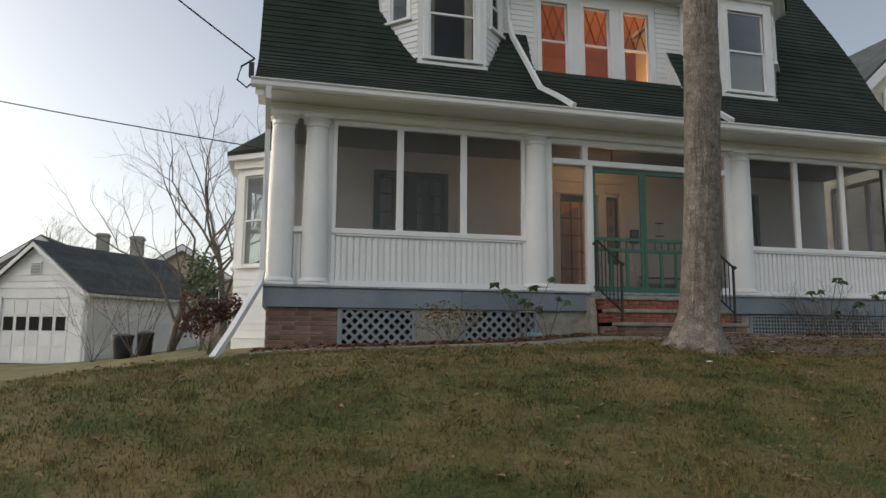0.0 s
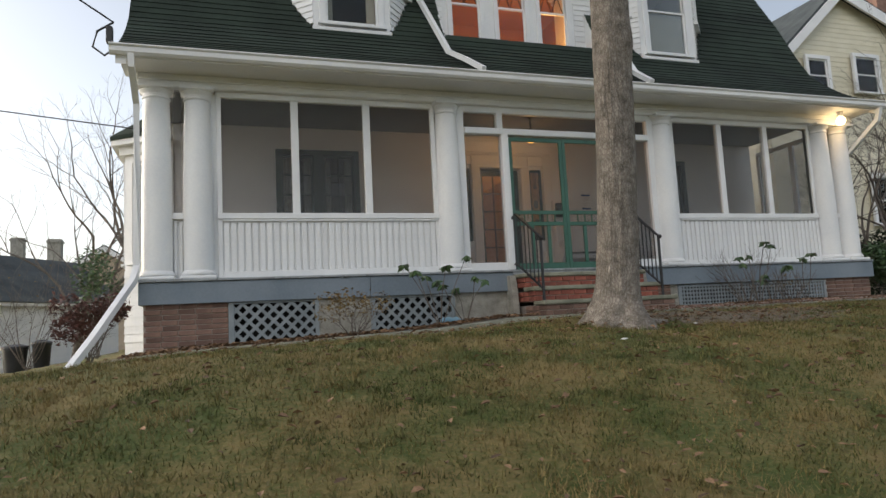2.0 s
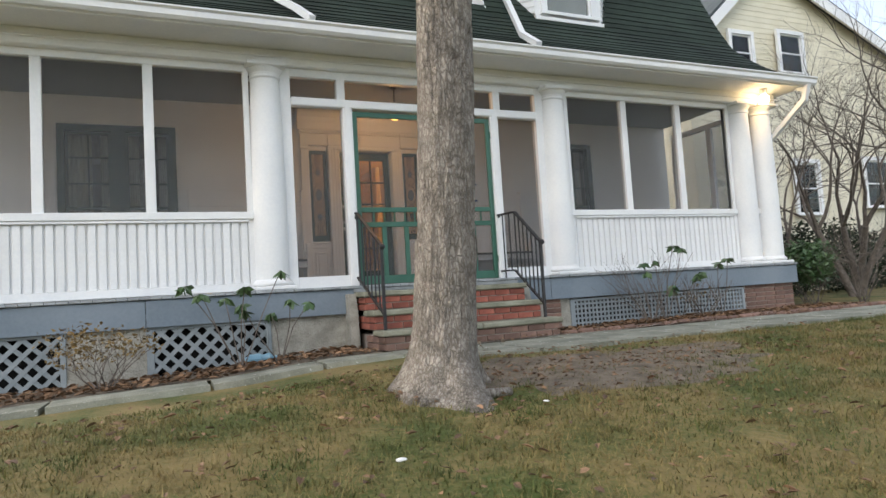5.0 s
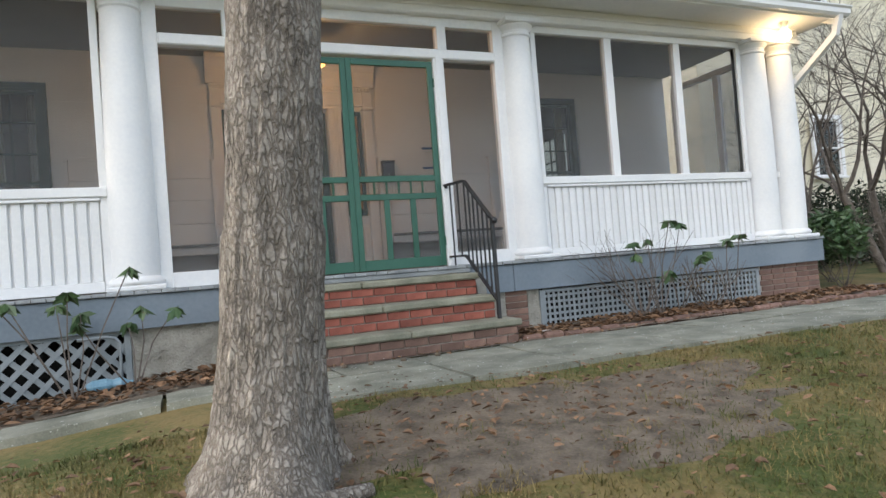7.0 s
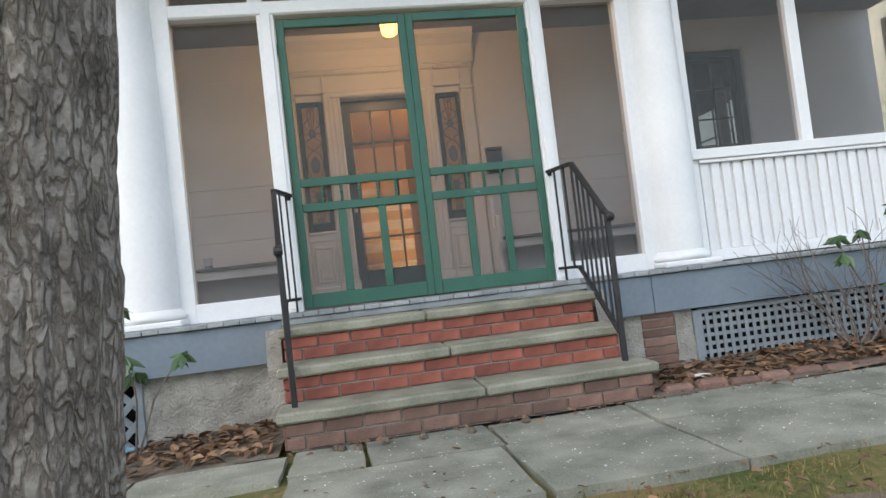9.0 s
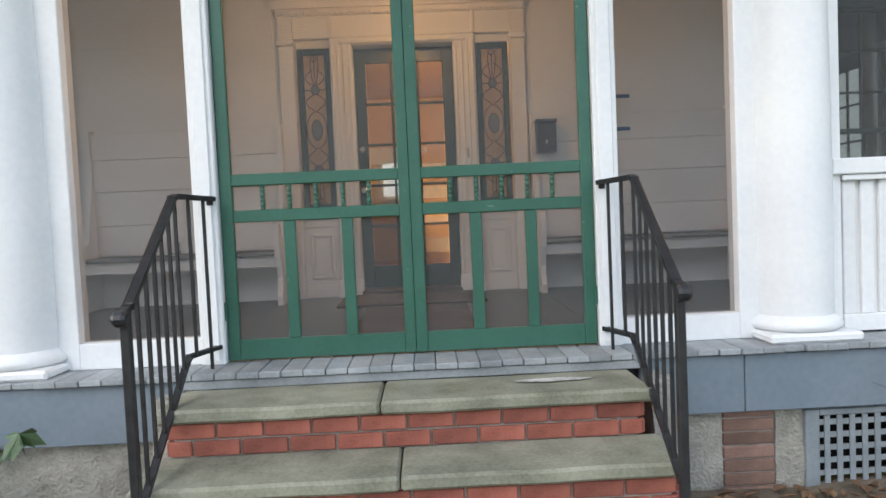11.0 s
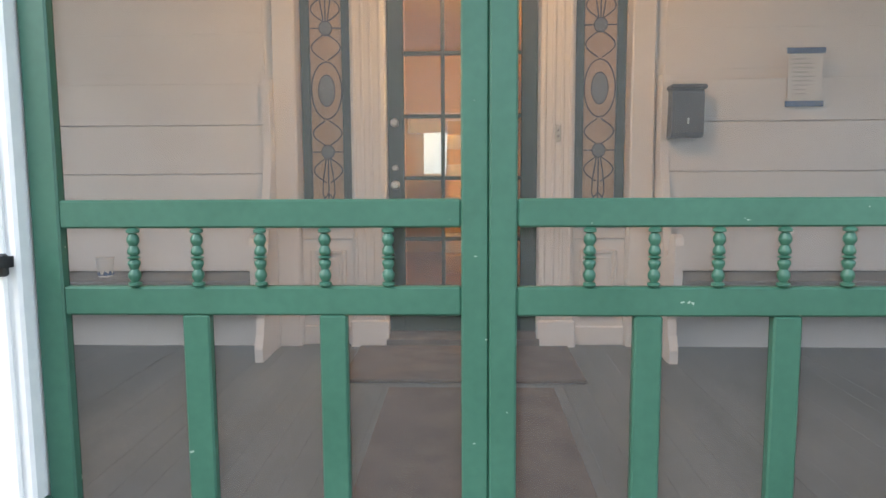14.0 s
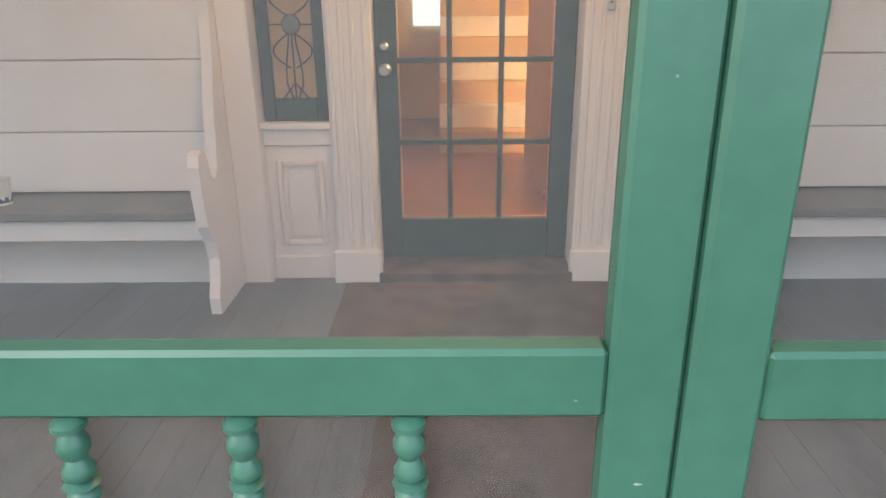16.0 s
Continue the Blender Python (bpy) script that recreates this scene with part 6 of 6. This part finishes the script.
# ---------------------------------------------------------------- grass blades and fallen leaves
rs = np.random.RandomState(5)


def scatter(name, material, xy, length, width, lie, label, seed):
    r = np.random.RandomState(seed)
    n = len(xy)
    z = np.array([ground_z(x, y) for x, y in xy])
    a, tilt = r.uniform(0, 6.28, n), r.uniform(lie[0], lie[1], n)
    L, Wd = length * r.uniform(0.5, 1.3, n), width * r.uniform(0.7, 1.3, n)
    base = np.stack([xy[:, 0], xy[:, 1], z], 1)
    d = np.stack([np.cos(a) * np.sin(tilt), np.sin(a) * np.sin(tilt), np.cos(tilt)], 1)
    s = np.stack([-np.sin(a), np.cos(a), 0 * a], 1) * Wd[:, None]
    v = np.stack([base - s, base + s, base + d * L[:, None]], 1).reshape(-1, 3)
    me = bpy.data.meshes.new(name)
    me.from_pydata(v.tolist(), [], np.arange(3 * n).reshape(-1, 3).tolist())
    me.materials.append(material)
    return tagged(new(name, me), label, "grass", kind="stuff")


def lawn_points(n, x0, x1, y0, y1):
    p = np.stack([rs.uniform(x0, x1, n), rs.uniform(y0, y1, n)], 1)
    keep = []
    for x, y in p:
        bare = ((x - 0.0) / 1.8) ** 2 + ((y + 3.1) / 0.75) ** 2
        thin = 0.5 + 0.9 * noise.noise(Vector((x * 1.3, y * 1.3, 7)))
        keep.append(rs.rand() < max(0.3, min(1.0, (bare * (1 + 1.3 * noise.noise(Vector((x * 2.2, y * 2.2, 1)))) - 0.25) / 0.8)) and rs.rand() < 0.55 + 0.5 * thin and y < -2.36 - 0.03 * max(0, x - 1) and not (x < -0.9 and y > -1.64))
    return p[np.array(keep)]


scatter("grass", GRASS, lawn_points(330000, -8, 4.5, -8.6, -2.3), 0.036, 0.0026, (0.3, 1.4), "short mown green and straw winter grass", 1)
scatter("grass", GRASS, lawn_points(60000, -16, 12, -8.6, -2.3), 0.045, 0.004, (0.2, 1.2), "short mown green and straw winter grass", 2)


tufts = np.repeat(lawn_points(2600, -8, 5, -8.6, -2.4), 26, axis=0)
tufts = tufts + rs.normal(0, 0.035, tufts.shape)
scatter("grass", GRASS, tufts, 0.06, 0.003, (0.3, 1.2), "taller tufts of winter grass in the lawn", 3)


def litter(name, n, sampler, size, seed, label):
    r = random.Random(seed)
    bm_v, bm_f = [], []
    for _ in range(n):
        x, y, dz = sampler(r)
        z = ground_z(x, y) + dz + r.uniform(0.004, 0.02)
        a, s, c = r.uniform(0, 6.28), size * r.uniform(0.6, 1.3), r.uniform(0.1, 0.5)
        d, u = Vector((math.cos(a), math.sin(a), r.uniform(-0.35, 0.35))), Vector((-math.sin(a), math.cos(a), r.uniform(-0.35, 0.35)))
        p = Vector((x, y, z))
        k = len(bm_v)
        bm_v += [p - d * s, p - d * 0.3 * s + u * s * 0.55 + Vector((0, 0, s * c)), p + d * 0.5 * s + u * s * 0.4 + Vector((0, 0, s * c)), p + d * s, p + d * 0.4 * s - u * s * 0.5 + Vector((0, 0, s * c)), p - d * 0.4 * s - u * s * 0.45 + Vector((0, 0, s * c * 0.6))]
        bm_f += [(k, k + 1, k + 2, k + 3), (k, k + 3, k + 4, k + 5)]
    me = bpy.data.meshes.new(name)
    me.from_pydata([tuple(v) for v in bm_v], [], bm_f)
    me.materials.append(DEADL)
    return tagged(new(name, me), label, "leaves", kind="stuff")


litter("fallen_leaves", 1900, lambda r: (r.gauss(-1.5, 3.2), -2.4 - 5.6 * r.random() ** 1.2, 0.025), 0.025, 1, "scattered brown fallen leaves on the lawn")
litter("fallen_leaves", 1500, lambda r: (r.uniform(1.1, 6.6), -0.98 + 0.75 * r.random() ** 1.3, 0.045), 0.04, 2, "brown leaf litter in the planting bed")
litter("fallen_leaves", 1300, lambda r: (r.uniform(-6.2, -1.1), -1.12 + 0.9 * r.random(), 0.045), 0.04, 3, "brown leaf litter along the lattice")
litter("fallen_leaves", 260, lambda r: (r.gauss(-0.2, 1.1), r.gauss(-3.1, 0.45), 0.025), 0.025, 4, "brown leaves on the bare soil under the tree")

# pale specks of gravel and petals on the stones
chips = litter("pale_chips", 380, lambda r: (r.uniform(-1.0, 4.5), r.uniform(-2.3, -1.15), 0.045), 0.0055, 9, "small pale chips strewn over the flagstones")
chips.data.materials.clear()
chips.data.materials.append(PAPER)
litter("fallen_leaves", 160, lambda r: (r.uniform(-1.0, 6), -1.2 - 0.15 * r.random(), 0.05), 0.022, 10, "dry leaf crumbs along the foot of the steps")
litter("fallen_leaves", 900, lambda r: (r.gauss(-0.2, 1.3), r.gauss(-3.1, 0.6), 0.022), 0.012, 11, "fine bark and leaf crumbs on the bare soil")

# old paint smear on the top tread, garden standpipe
bm = bmesh.new()
ring = [bm.verts.new((0.62 + 0.17 * math.cos(a) * (1 + 0.3 * noise.noise(Vector((math.cos(a) * 2, math.sin(a) * 2, 0)))), -0.36 + 0.03 * math.sin(a) * (1 + 0.6 * noise.noise(Vector((math.cos(a) * 3, math.sin(a) * 3, 4)))), 0.7205)) for a in [2 * math.pi * i / 40 for i in range(40)]]
bm.faces.new(ring)
part("paint_smear", bm, mat("old_white_paint_smear", (0.30, 0.30, 0.27), (0.66, 0.66, 0.63), 0.8, scale=16, fine=90, bump=0.2), steps, "smear of old white paint")
sp = thing("standpipe", (-2.05, -0.36, 0.0), "grey metal standpipe bent over beside the lattice", "pipe")
pipe("pipe_body", [(-2.05, -0.36, -0.1), (-2.05, -0.36, 0.40), (-2.08, -0.36, 0.44), (-2.14, -0.36, 0.455), (-2.34, -0.36, 0.45)], 0.013, LATT, sp, seg=8, smooth=True)
